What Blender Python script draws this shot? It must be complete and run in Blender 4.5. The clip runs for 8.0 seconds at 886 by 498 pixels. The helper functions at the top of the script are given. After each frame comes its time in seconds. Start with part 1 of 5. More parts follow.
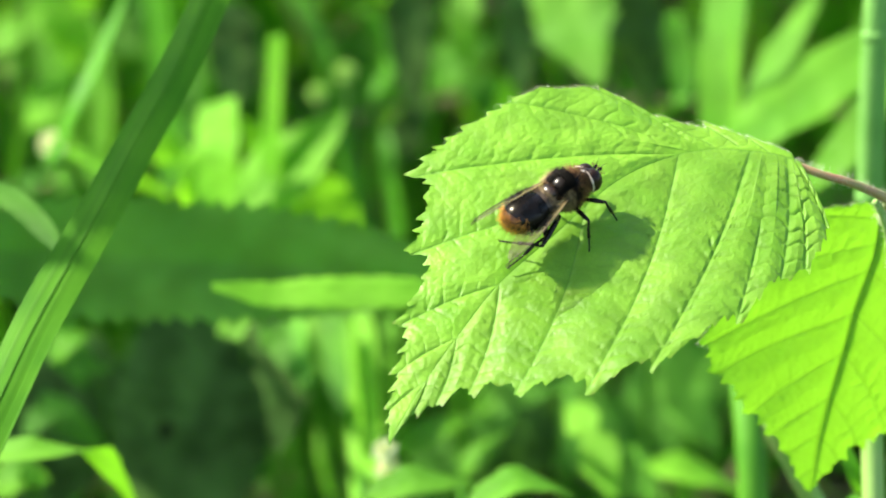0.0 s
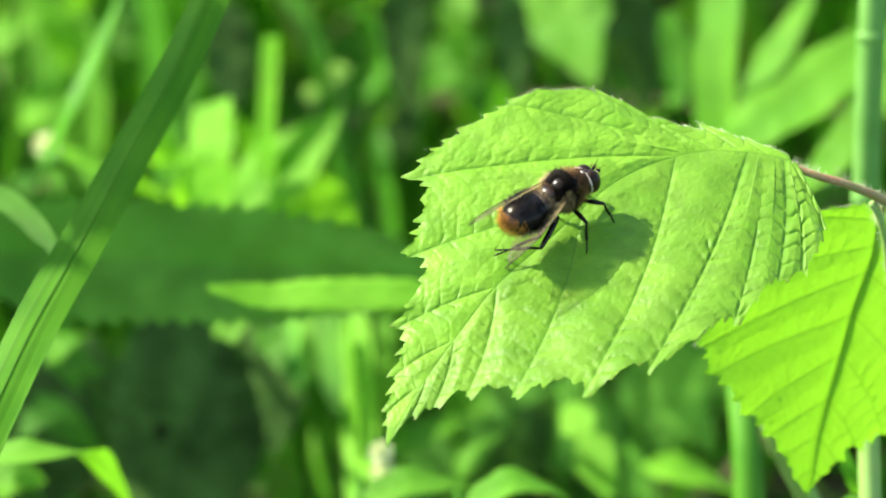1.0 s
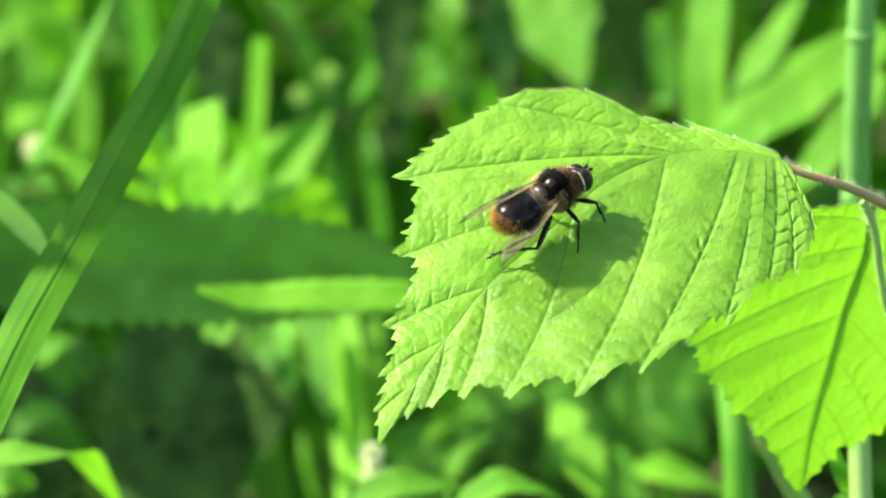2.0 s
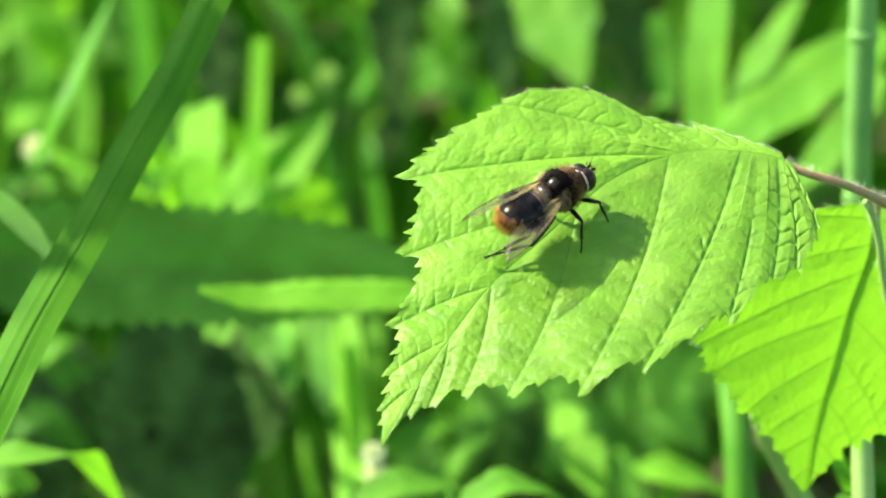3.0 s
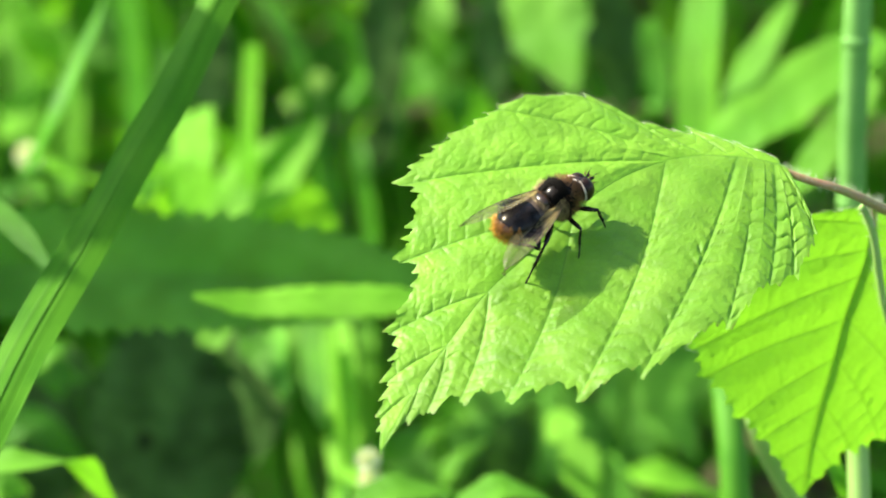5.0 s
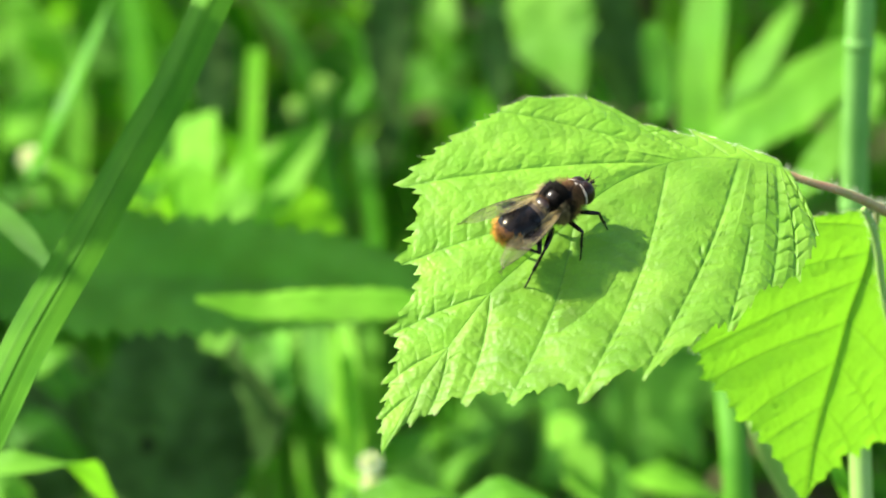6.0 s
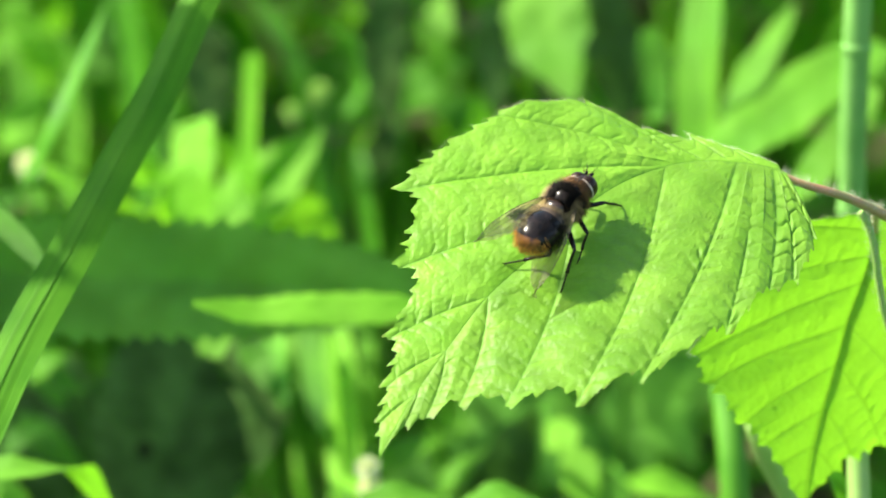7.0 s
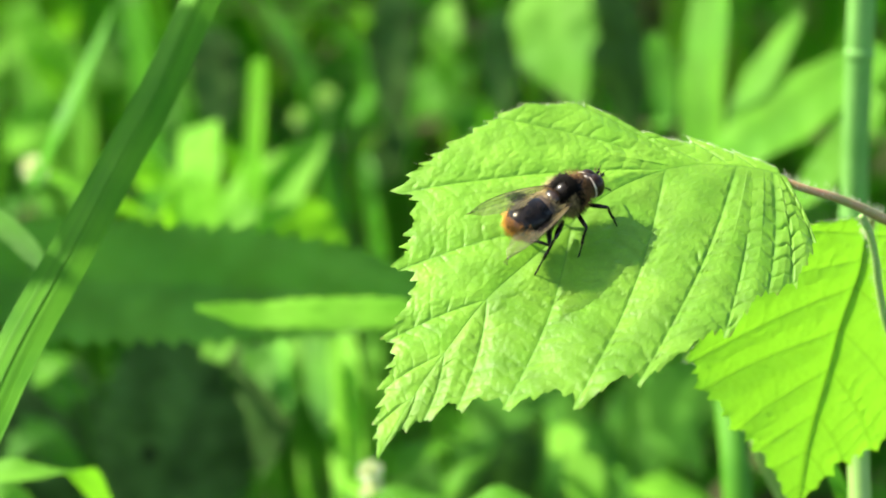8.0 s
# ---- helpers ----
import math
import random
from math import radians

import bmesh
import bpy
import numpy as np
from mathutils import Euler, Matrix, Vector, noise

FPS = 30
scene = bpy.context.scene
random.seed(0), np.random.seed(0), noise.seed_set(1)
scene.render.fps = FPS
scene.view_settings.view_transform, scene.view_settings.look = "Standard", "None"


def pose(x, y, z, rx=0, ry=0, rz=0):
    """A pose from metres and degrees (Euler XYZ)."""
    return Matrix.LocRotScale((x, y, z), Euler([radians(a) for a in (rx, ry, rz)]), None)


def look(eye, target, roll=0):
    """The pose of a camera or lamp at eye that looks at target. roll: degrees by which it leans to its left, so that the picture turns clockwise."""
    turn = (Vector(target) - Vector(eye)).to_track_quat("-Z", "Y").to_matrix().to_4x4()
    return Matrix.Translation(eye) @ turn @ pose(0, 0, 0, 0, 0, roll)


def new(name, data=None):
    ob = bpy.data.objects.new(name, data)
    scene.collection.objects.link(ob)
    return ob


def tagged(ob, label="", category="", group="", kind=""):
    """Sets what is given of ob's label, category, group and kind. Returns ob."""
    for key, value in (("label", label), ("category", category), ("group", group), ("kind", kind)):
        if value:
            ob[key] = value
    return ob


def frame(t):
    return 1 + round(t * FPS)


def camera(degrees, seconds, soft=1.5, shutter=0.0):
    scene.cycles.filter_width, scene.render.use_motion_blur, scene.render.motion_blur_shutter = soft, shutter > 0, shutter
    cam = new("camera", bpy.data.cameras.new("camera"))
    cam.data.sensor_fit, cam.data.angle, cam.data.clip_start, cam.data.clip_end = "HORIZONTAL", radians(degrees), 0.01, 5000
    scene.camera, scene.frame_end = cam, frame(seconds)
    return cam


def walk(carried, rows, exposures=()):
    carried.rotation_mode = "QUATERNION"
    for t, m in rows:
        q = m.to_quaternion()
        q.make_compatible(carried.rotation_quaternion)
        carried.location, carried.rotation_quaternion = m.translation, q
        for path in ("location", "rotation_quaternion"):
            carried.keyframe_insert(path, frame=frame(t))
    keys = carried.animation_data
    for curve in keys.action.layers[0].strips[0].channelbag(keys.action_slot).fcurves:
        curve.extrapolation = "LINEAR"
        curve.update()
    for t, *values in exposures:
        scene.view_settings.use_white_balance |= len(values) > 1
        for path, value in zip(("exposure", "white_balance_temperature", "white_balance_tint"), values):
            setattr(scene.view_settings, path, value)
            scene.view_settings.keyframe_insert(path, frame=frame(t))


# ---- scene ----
# A hoverfly on a raspberry leaf in a sunny meadow. Lengths in metres; insect and leaf profiles in millimetres.
cam = camera(18, 8.0, soft=1.9)
cam.data.dof.use_dof = True
cam.data.dof.focus_distance = 0.289
cam.data.dof.aperture_fstop = 23.5
walk(cam, [
    (0.0, look((0.00000, -0.26283, 0.57256), (0.00000, 0.00000, 0.45000))),
    (0.5, look((-0.00040, -0.26283, 0.57256), (0.00029, 0.00005, 0.45011))),
    (1.0, look((-0.00053, -0.26266, 0.57292), (0.00029, 0.00010, 0.45021))),
    (1.5, look((-0.00066, -0.26283, 0.57256), (0.00094, 0.00005, 0.45011))),
    (3.0, look((-0.00172, -0.26294, 0.57232), (0.00088, 0.00007, 0.45016))),
    (3.5, look((-0.00199, -0.26305, 0.57208), (0.00094, -0.00000, 0.45000))),
    (4.0, look((-0.00331, -0.26317, 0.57184), (0.00076, 0.00002, 0.45005))),
    (4.5, look((-0.00318, -0.26283, 0.57256), (0.00111, 0.00032, 0.45069))),
    (6.0, look((-0.00252, -0.26317, 0.57184), (0.00100, 0.00042, 0.45090))),
    (6.5, look((-0.00344, -0.26328, 0.57160), (0.00100, 0.00045, 0.45096))),
    (7.0, look((-0.00278, -0.26333, 0.57148), (0.00123, 0.00057, 0.45122))),
    (7.5, look((-0.00212, -0.26345, 0.57124), (0.00123, 0.00057, 0.45122))),
    (8.0, look((-0.00106, -0.26361, 0.57088), (0.00135, 0.00069, 0.45149))),
], [(0.0, 1.27, 7000, 6), (8.0, 1.27, 7000, 6)])

# ---- light ----
TO_SUN = Vector((-0.690, 0.217, 0.692))
world = bpy.data.worlds.new("sky")
scene.world = world
world.use_nodes = True
sky = world.node_tree.nodes.new("ShaderNodeTexSky")
sky.sky_type = "NISHITA"
sky.sun_disc = False
sky.sun_elevation = math.asin(TO_SUN.z)
sky.sun_rotation = math.atan2(TO_SUN.x, TO_SUN.y)
background = world.node_tree.nodes["Background"]
world.node_tree.links.new(sky.outputs[0], background.inputs[0])
background.inputs[1].default_value = 0.15
sun = new("sun", bpy.data.lights.new("sun", "SUN"))
sun.data.energy = 5.0
sun.data.angle = radians(0.55)
sun.data.color = (1.0, 0.96, 0.87)
sun.matrix_world = look(TO_SUN * 20, (0, 0, 0))


# ---- materials ----
def shader(name):
    m = bpy.data.materials.new(name)
    m.use_nodes = True
    t = m.node_tree
    t.nodes.clear()
    return m, t, lambda kind, **k: node(t, kind, k)


def node(t, kind, settings):
    n = t.nodes.new("ShaderNode" + kind)
    for key, value in settings.items():
        n.inputs[key].default_value = value
    return n


def noise_mix(t, low, high, scale, detail=4.0, coords="Object", lo=0.35, hi=0.65):
    """A colour that drifts between two tones."""
    c = node(t, "TexCoord", {})
    n = node(t, "TexNoise", {"Scale": scale, "Detail": detail})
    t.links.new(c.outputs[coords], n.inputs["Vector"])
    r = node(t, "ValToRGB", {})
    r.color_ramp.elements[0].position, r.color_ramp.elements[1].position = lo, hi
    r.color_ramp.elements[0].color, r.color_ramp.elements[1].color = (*low, 1), (*high, 1)
    t.links.new(n.outputs["Fac"], r.inputs[0])
    return r.outputs[0], n.outputs["Fac"]


def leaf_material(name, low, high, through_light, clear=0.4, rough=0.45, scale=300.0, gloss=0.4, streak=0.0, mottle=0.15, spots=0.0):
    """A thin living leaf: a waxy face, and light that passes through it."""
    m, t, n = shader(name)
    out = n("OutputMaterial")
    colour, fac = noise_mix(t, low, high, scale)
    info = n("ObjectInfo")
    tone = n("MapRange", **{"To Min": 0.82, "To Max": 1.15})
    t.links.new(info.outputs["Random"], tone.inputs["Value"])
    hue = n("HueSaturation")
    t.links.new(colour, hue.inputs["Color"])
    blotch = n("TexNoise", Scale=scale * 2.4, Detail=5.0)
    place = n("TexCoord")
    t.links.new(place.outputs["Object"], blotch.inputs["Vector"])
    depth = n("MapRange", **{"From Min": 0.35, "From Max": 0.65, "To Min": 1 - mottle, "To Max": 1 + mottle})
    t.links.new(blotch.outputs["Fac"], depth.inputs["Value"])
    toned = n("Math")
    toned.operation = "MULTIPLY"
    t.links.new(tone.outputs[0], toned.inputs[0])
    t.links.new(depth.outputs[0], toned.inputs[1])
    t.links.new(toned.outputs[0], hue.inputs["Value"])
    face = n("BsdfPrincipled", Roughness=rough)
    face.inputs["Specular IOR Level"].default_value = gloss
    t.links.new(hue.outputs[0], face.inputs["Base Color"])
    if spots:
        # dark brown dots, painted for small holes that show the dark behind
        cells = n("TexVoronoi", Scale=spots / 20)
        cells.voronoi_dimensions = "2D"
        t.links.new(place.outputs["UV"], cells.inputs["Vector"])
        near = n("MapRange", **{"From Min": 0.035, "From Max": 0.06, "To Min": 1.0, "To Max": 0.0})
        t.links.new(cells.outputs["Distance"], near.inputs["Value"])
        brown = t.nodes.new("ShaderNodeMix")
        brown.data_type = "RGBA"
        t.links.new(near.outputs[0], brown.inputs["Factor"])
        t.links.new(hue.outputs[0], brown.inputs["A"])
        brown.inputs["B"].default_value = (0.012, 0.009, 0.006, 1)
        t.links.new(brown.outputs["Result"], face.inputs["Base Color"])
    fine = n("TexNoise", Scale=scale * 6, Detail=3.0)
    c = n("TexCoord")
    t.links.new(c.outputs["UV" if streak else "Object"], fine.inputs["Vector"])
    if streak:
        fine.inputs["Scale"].default_value = 1.0
        s = n("VectorMath")
        s.operation = "MULTIPLY"
        s.inputs[1].default_value = (streak, 1.5, 1.0)
        t.links.new(c.outputs["UV"], s.inputs[0])
        t.links.new(s.outputs[0], fine.inputs["Vector"])
        s.inputs[1].default_value = (streak * 0.12, 1.5, 1.0)
        lines = n("MapRange", **{"From Min": 0.3, "From Max": 0.7, "To Min": 0.72, "To Max": 1.25})
        t.links.new(fine.outputs["Fac"], lines.inputs[0])
        both = n("Math")
        both.operation = "MULTIPLY"
        t.links.new(tone.outputs[0], both.inputs[0])
        t.links.new(lines.outputs[0], both.inputs[1])
        t.links.new(both.outputs[0], hue.inputs["Value"])
    bump = n("Bump", Strength=0.35, Distance=0.0003)
    t.links.new(fine.outputs["Fac"], bump.inputs["Height"])
    t.links.new(bump.outputs[0], face.inputs["Normal"])
    back = n("BsdfTranslucent", Color=(*through_light, 1))
    mix = n("MixShader", Fac=clear)
    t.links.new(face.outputs[0], mix.inputs[1])
    t.links.new(back.outputs[0], mix.inputs[2])
    t.links.new(mix.outputs[0], out.inputs[0])
    return m


def veined_material(name, low, high, vein, rim, through_light, clear, rough, gloss):
    """A raspberry leaf: UV x is the distance to the nearest vein in mm, UV y runs from midrib to edge."""
    m = leaf_material(name, low, high, through_light, clear, rough, 160.0, gloss)
    t = m.node_tree
    face = next(n for n in t.nodes if n.type == "BSDF_PRINCIPLED")
    back = next(n for n in t.nodes if n.type == "BSDF_TRANSLUCENT")
    hue = next(n for n in t.nodes if n.type == "HUE_SAT")
    uv = node(t, "TexCoord", {})
    split = node(t, "SeparateXYZ", {})
    t.links.new(uv.outputs["UV"], split.inputs[0])

    def math_node(op, a, b=0.0, c=0.0):
        k = t.nodes.new("ShaderNodeMath")
        k.operation = op
        for i, value in enumerate((a, b, c)):
            if isinstance(value, (int, float)):
                k.inputs[i].default_value = value
            else:
                t.links.new(value, k.inputs[i])
        return k.outputs[0]

    def ramp(value, a, b):
        k = node(t, "MapRange", {"From Min": a, "From Max": b, "To Min": 1.0, "To Max": 0.0})
        t.links.new(value, k.inputs[0])
        return k.outputs[0]

    veins = ramp(split.outputs[0], 0.05, 0.16)
    stretch = node(t, "Mapping", {})
    stretch.inputs["Scale"].default_value = (1050.0, 1050.0, 1050.0)
    t.links.new(uv.outputs["Object"], stretch.inputs["Vector"])
    net = node(t, "TexVoronoi", {"Scale": 1.0})
    net.feature = "DISTANCE_TO_EDGE"
    t.links.new(stretch.outputs[0], net.inputs["Vector"])
    mesh_veins = ramp(net.outputs["Distance"], 0.0, 0.045)
    pillow = ramp(net.outputs["Distance"], 0.45, 0.0)
    allv = math_node("MAXIMUM", veins, math_node("MULTIPLY", mesh_veins, 0.45))
    edge = math_node("SUBTRACT", 1.0, ramp(math_node("ABSOLUTE", split.outputs[1]), 0.975, 1.0))
    spots = node(t, "TexNoise", {"Scale": 700.0})
    t.links.new(uv.outputs["Object"], spots.inputs["Vector"])
    edge = math_node("MULTIPLY", edge, ramp(spots.outputs["Fac"], 0.62, 0.42))

    def tint(source, colour, fac):
        k = t.nodes.new("ShaderNodeMix")
        k.data_type = "RGBA"
        t.links.new(fac, k.inputs["Factor"])
        t.links.new(source, k.inputs["A"])
        k.inputs["B"].default_value = (*colour, 1)
        return k.outputs["Result"]

    c = tint(hue.outputs[0], vein, math_node("MULTIPLY", allv, 0.6))
    c = tint(c, rim, edge)
    t.links.new(c, face.inputs["Base Color"])
    plain = node(t, "RGB", {})
    plain.outputs[0].default_value = (*through_light, 1)
    t.links.new(tint(plain.outputs[0], tuple(a * 0.65 for a in through_light), math_node("MULTIPLY", allv, 0.9)), back.inputs["Color"])
    bump = next(n for n in t.nodes if n.type == "BUMP")
    bump.inputs["Distance"].default_value = 0.0003
    next(n for n in t.nodes if n.type == "TEX_NOISE" and n.inputs["Scale"].default_value > 900).inputs["Scale"].default_value = 2200.0
    bump.inputs["Strength"].default_value = 0.4
    fine = bump.inputs["Height"].links[0].from_socket
    t.links.new(math_node("ADD", math_node("MULTIPLY_ADD", fine, 0.6, math_node("MULTIPLY", pillow, 0.3)), math_node("MULTIPLY", veins, -0.3)), bump.inputs["Height"])
    return m


def plain_material(name, low, high, rough=0.5, scale=400.0, gloss=0.5, metal=0.0, bump_size=0.0, coat=0.0, sheen=0.0):
    m, t, n = shader(name)
    out = n("OutputMaterial")
    colour, fac = noise_mix(t, low, high, scale)
    face = n("BsdfPrincipled", Roughness=rough, Metallic=metal)
    face.inputs["Specular IOR Level"].default_value = gloss
    face.inputs["Coat Weight"].default_value = coat
    face.inputs["Sheen Weight"].default_value = sheen
    t.links.new(colour, face.inputs["Base Color"])
    if bump_size:
        b = n("Bump", Strength=0.5, Distance=bump_size)
        t.links.new(fac, b.inputs["Height"])
        t.links.new(b.outputs[0], face.inputs["Normal"])
    t.links.new(face.outputs[0], out.inputs[0])
    return m


def wing_material(name):
    """A clear, faintly brown membrane with a smoky patch half way along."""
    m, t, n = shader(name)
    out = n("OutputMaterial")
    c = n("TexCoord")
    split = n("SeparateXYZ")
    t.links.new(c.outputs["UV"], split.inputs[0])
    place = n("VectorMath", **{})
    place.operation = "DISTANCE"
    squash = n("Mapping")
    squash.inputs["Scale"].default_value = (1.0, 0.32, 1.0)
    t.links.new(c.outputs["UV"], squash.inputs["Vector"])
    t.links.new(squash.outputs[0], place.inputs[0])
    place.inputs[1].default_value = (0.43, 0.12, 0)
    wave = n("TexNoise", Scale=9.0)
    t.links.new(c.outputs["UV"], wave.inputs["Vector"])
    add = n("Math")
    add.operation = "MULTIPLY_ADD"
    t.links.new(wave.outputs["Fac"], add.inputs[0])
    add.inputs[1].default_value = 0.22
    t.links.new(place.outputs["Value"], add.inputs[2])
    smoke = n("MapRange", **{"From Min": 0.19, "From Max": 0.25, "To Min": 1.0, "To Max": 0.0})
    t.links.new(add.outputs[0], smoke.inputs[0])
    film = n("BsdfPrincipled", Roughness=0.38)
    film.inputs["Specular IOR Level"].default_value = 0.35
    root = n("MapRange", **{"From Min": 0.15, "From Max": 0.6, "To Min": 0.50, "To Max": 0.17})
    t.links.new(split.outputs[0], root.inputs[0])
    cover = n("Math")
    cover.operation = "MULTIPLY_ADD"
    t.links.new(smoke.outputs[0], cover.inputs[0])
    cover.inputs[1].default_value = 0.5
    t.links.new(root.outputs[0], cover.inputs[2])
    tone = n("ValToRGB")
    tone.color_ramp.elements[0].position, tone.color_ramp.elements[1].position = 0.15, 0.7
    tone.color_ramp.elements[0].color, tone.color_ramp.elements[1].color = (0.46, 0.34, 0.13, 1), (0.30, 0.27, 0.17, 1)
    t.links.new(split.outputs[0], tone.inputs[0])
    dark = t.nodes.new("ShaderNodeMix")
    dark.data_type = "RGBA"
    t.links.new(smoke.outputs[0], dark.inputs["Factor"])
    t.links.new(tone.outputs[0], dark.inputs["A"])
    dark.inputs["B"].default_value = (0.018, 0.011, 0.008, 1)
    t.links.new(dark.outputs["Result"], film.inputs["Base Color"])
    clear = n("BsdfTransparent", Color=(0.70, 0.66, 0.56, 1))
    mix = n("MixShader")
    t.links.new(cover.outputs[0], mix.inputs[0])
    t.links.new(clear.outputs[0], mix.inputs[1])
    t.links.new(film.outputs[0], mix.inputs[2])
    t.links.new(mix.outputs[0], out.inputs[0])
    return m


RASPBERRY = veined_material("raspberry_leaf_upper", (0.146, 0.342, 0.020), (0.200, 0.405, 0.032), (0.105, 0.28, 0.020), (0.12, 0.05, 0.02), (0.20, 0.50, 0.02), 0.30, 0.50, 0.36)
RASPBERRY_YOUNG = veined_material("raspberry_leaf_young", (0.12, 0.36, 0.012), (0.16, 0.42, 0.02), (0.10, 0.30, 0.012), (0.18, 0.30, 0.03), (0.30, 0.70, 0.03), 0.52, 0.5, 0.3)
STALK_RED = plain_material("reddish_stalk", (0.24, 0.24, 0.07), (0.40, 0.18, 0.10), 0.45, 250.0, bump_size=0.0002)
RIB_GREEN = plain_material("rib_green", (0.14, 0.36, 0.03), (0.20, 0.44, 0.05), 0.5, 500.0, bump_size=0.0001)
PALE_HAIR = plain_material("pale_hair", (0.55, 0.6, 0.4), (0.7, 0.72, 0.55), 0.4, 800.0)
GRASS = leaf_material("grass_blade", (0.055, 0.23, 0.012), (0.095, 0.33, 0.02), (0.18, 0.52, 0.02), 0.4, 0.5, 120.0, 0.18, 60.0)
GRASS_DARK = leaf_material("grass_blade_deep", (0.055, 0.20, 0.010), (0.09, 0.27, 0.015), (0.10, 0.32, 0.015), 0.25, 0.55, 120.0, 0.12, 50.0)
# lightest meadow green; the sunlit strip along nettle_leaf gets its brightness from it
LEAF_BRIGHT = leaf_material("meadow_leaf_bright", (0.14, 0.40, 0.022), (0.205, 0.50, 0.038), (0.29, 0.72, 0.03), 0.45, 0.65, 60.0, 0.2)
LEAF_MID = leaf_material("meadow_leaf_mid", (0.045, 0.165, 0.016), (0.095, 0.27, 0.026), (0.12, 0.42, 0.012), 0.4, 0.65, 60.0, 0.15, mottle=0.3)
LEAF_FRESH = leaf_material("meadow_leaf_fresh", (0.085, 0.27, 0.018), (0.14, 0.36, 0.028), (0.19, 0.52, 0.02), 0.42, 0.65, 60.0, 0.2)
LEAF_NETTLE = leaf_material("nettle_leaf_upper", (0.058, 0.17, 0.026), (0.10, 0.245, 0.036), (0.20, 0.55, 0.012), 0.4, 0.65, 60.0, 0.08, mottle=0.28)
# darkest meadow green, with the shade already in its colour
LEAF_SHADED = leaf_material("meadow_leaf_shaded", (0.042, 0.088, 0.02), (0.066, 0.13, 0.028), (0.055, 0.16, 0.014), 0.25, 0.7, 60.0, 0.06, mottle=0.5, spots=32.0)
STEM_PALE = plain_material("pale_green_stem", (0.20, 0.36, 0.08), (0.27, 0.43, 0.11), 0.45, 120.0, bump_size=0.0002)
STEM_GREEN = plain_material("green_stem", (0.05, 0.19, 0.010), (0.08, 0.25, 0.016), 0.6, 120.0, 0.2, bump_size=0.0002)
STEM_SOFT = plain_material("soft_green_stem", (0.115, 0.29, 0.055), (0.16, 0.36, 0.08), 0.6, 120.0, 0.25, bump_size=0.0002)
PETAL = leaf_material("pale_green_petal", (0.30, 0.52, 0.11), (0.42, 0.64, 0.17), (0.40, 0.66, 0.14), 0.4, 0.7, 400.0, 0.1)
PETAL_CREAM = leaf_material("cream_petal", (0.78, 0.80, 0.50), (0.86, 0.86, 0.62), (0.80, 0.85, 0.40), 0.4, 0.7, 400.0, 0.1)
DRY = leaf_material("dry_grass_blade", (0.13, 0.115, 0.06), (0.22, 0.185, 0.10), (0.15, 0.14, 0.06), 0.3, 0.7, 80.0, 0.15)
SOIL = plain_material("mossy_soil", (0.018, 0.03, 0.012), (0.04, 0.055, 0.02), 0.9, 25.0, bump_size=0.01)
FLY_BLACK = plain_material("shiny_black_cuticle", (0.006, 0.005, 0.004), (0.016, 0.011, 0.009), 0.24, 900.0, 0.22, bump_size=0.00003)
FLY_DULL = plain_material("dull_black_cuticle", (0.006, 0.005, 0.004), (0.016, 0.011, 0.008), 0.24, 900.0, 0.16, bump_size=0.00004)
FLY_BROWN = plain_material("dark_brown_cuticle", (0.012, 0.007, 0.005), (0.032, 0.017, 0.010), 0.3, 900.0, 0.5, bump_size=0.00004)
TERGITE = plain_material("brown_tergite", (0.035, 0.022, 0.014), (0.075, 0.05, 0.03), 0.42, 800.0, 0.4, bump_size=0.00004)
TAIL_RUST = plain_material("rust_cuticle", (0.03, 0.010, 0.004), (0.11, 0.036, 0.009), 0.35, 700.0, 0.5, bump_size=0.00004)
FLY_EYE = plain_material("maroon_eye", (0.012, 0.006, 0.004), (0.026, 0.012, 0.008), 0.32, 2500.0, 0.2, bump_size=0.00002)
FLY_BAND = plain_material("pale_face_band", (0.35, 0.28, 0.22), (0.5, 0.42, 0.34), 0.5, 900.0)
HAIR_TAN = plain_material("tan_hair", (0.07, 0.032, 0.012), (0.22, 0.11, 0.04), 0.6, 900.0, 0.2)
HAIR_PALE = plain_material("pale_tan_hair", (0.22, 0.15, 0.07), (0.42, 0.32, 0.17), 0.6, 900.0, 0.2)
HAIR_ORANGE = plain_material("orange_hair", (0.5, 0.16, 0.02), (0.8, 0.38, 0.07), 0.5, 700.0)
HAIR_BLACK = plain_material("black_hair", (0.003, 0.0025, 0.002), (0.009, 0.007, 0.005), 0.7, 900.0, 0.12)
WING = wing_material("wing_membrane")
VEIN_BROWN = plain_material("wing_vein", (0.03, 0.018, 0.01), (0.06, 0.035, 0.02), 0.4, 900.0)


# ---- mesh helpers ----
def part(name, bm, material, parent=None, label="", smooth=True):
    """Link a bmesh as one mesh object, under a thing or under a part."""
    me = bpy.data.meshes.new(name)
    bm.to_mesh(me)
    bm.free()
    if smooth:
        me.polygons.foreach_set("use_smooth", [True] * len(me.polygons))
    me.materials.append(material)
    ob = new(name, me)
    ob.parent = parent
    return tagged(ob, label)


def curve_points(ctrl, n):
    """n + 1 points along a smooth curve through the control points."""
    c = [Vector(p) for p in ctrl]
    c = [2 * c[0] - c[1], *c, 2 * c[-1] - c[-2]]
    out = []
    for i in range(n + 1):
        f = i / n * (len(c) - 3)
        k = min(int(f), len(c) - 4)
        u = f - k
        p0, p1, p2, p3 = c[k:k + 4]
        out.append(0.5 * (2 * p1 + (p2 - p0) * u + (2 * p0 - 5 * p1 + 4 * p2 - p3) * u * u + (3 * p1 - p0 - 3 * p2 + p3) * u ** 3))
    return out


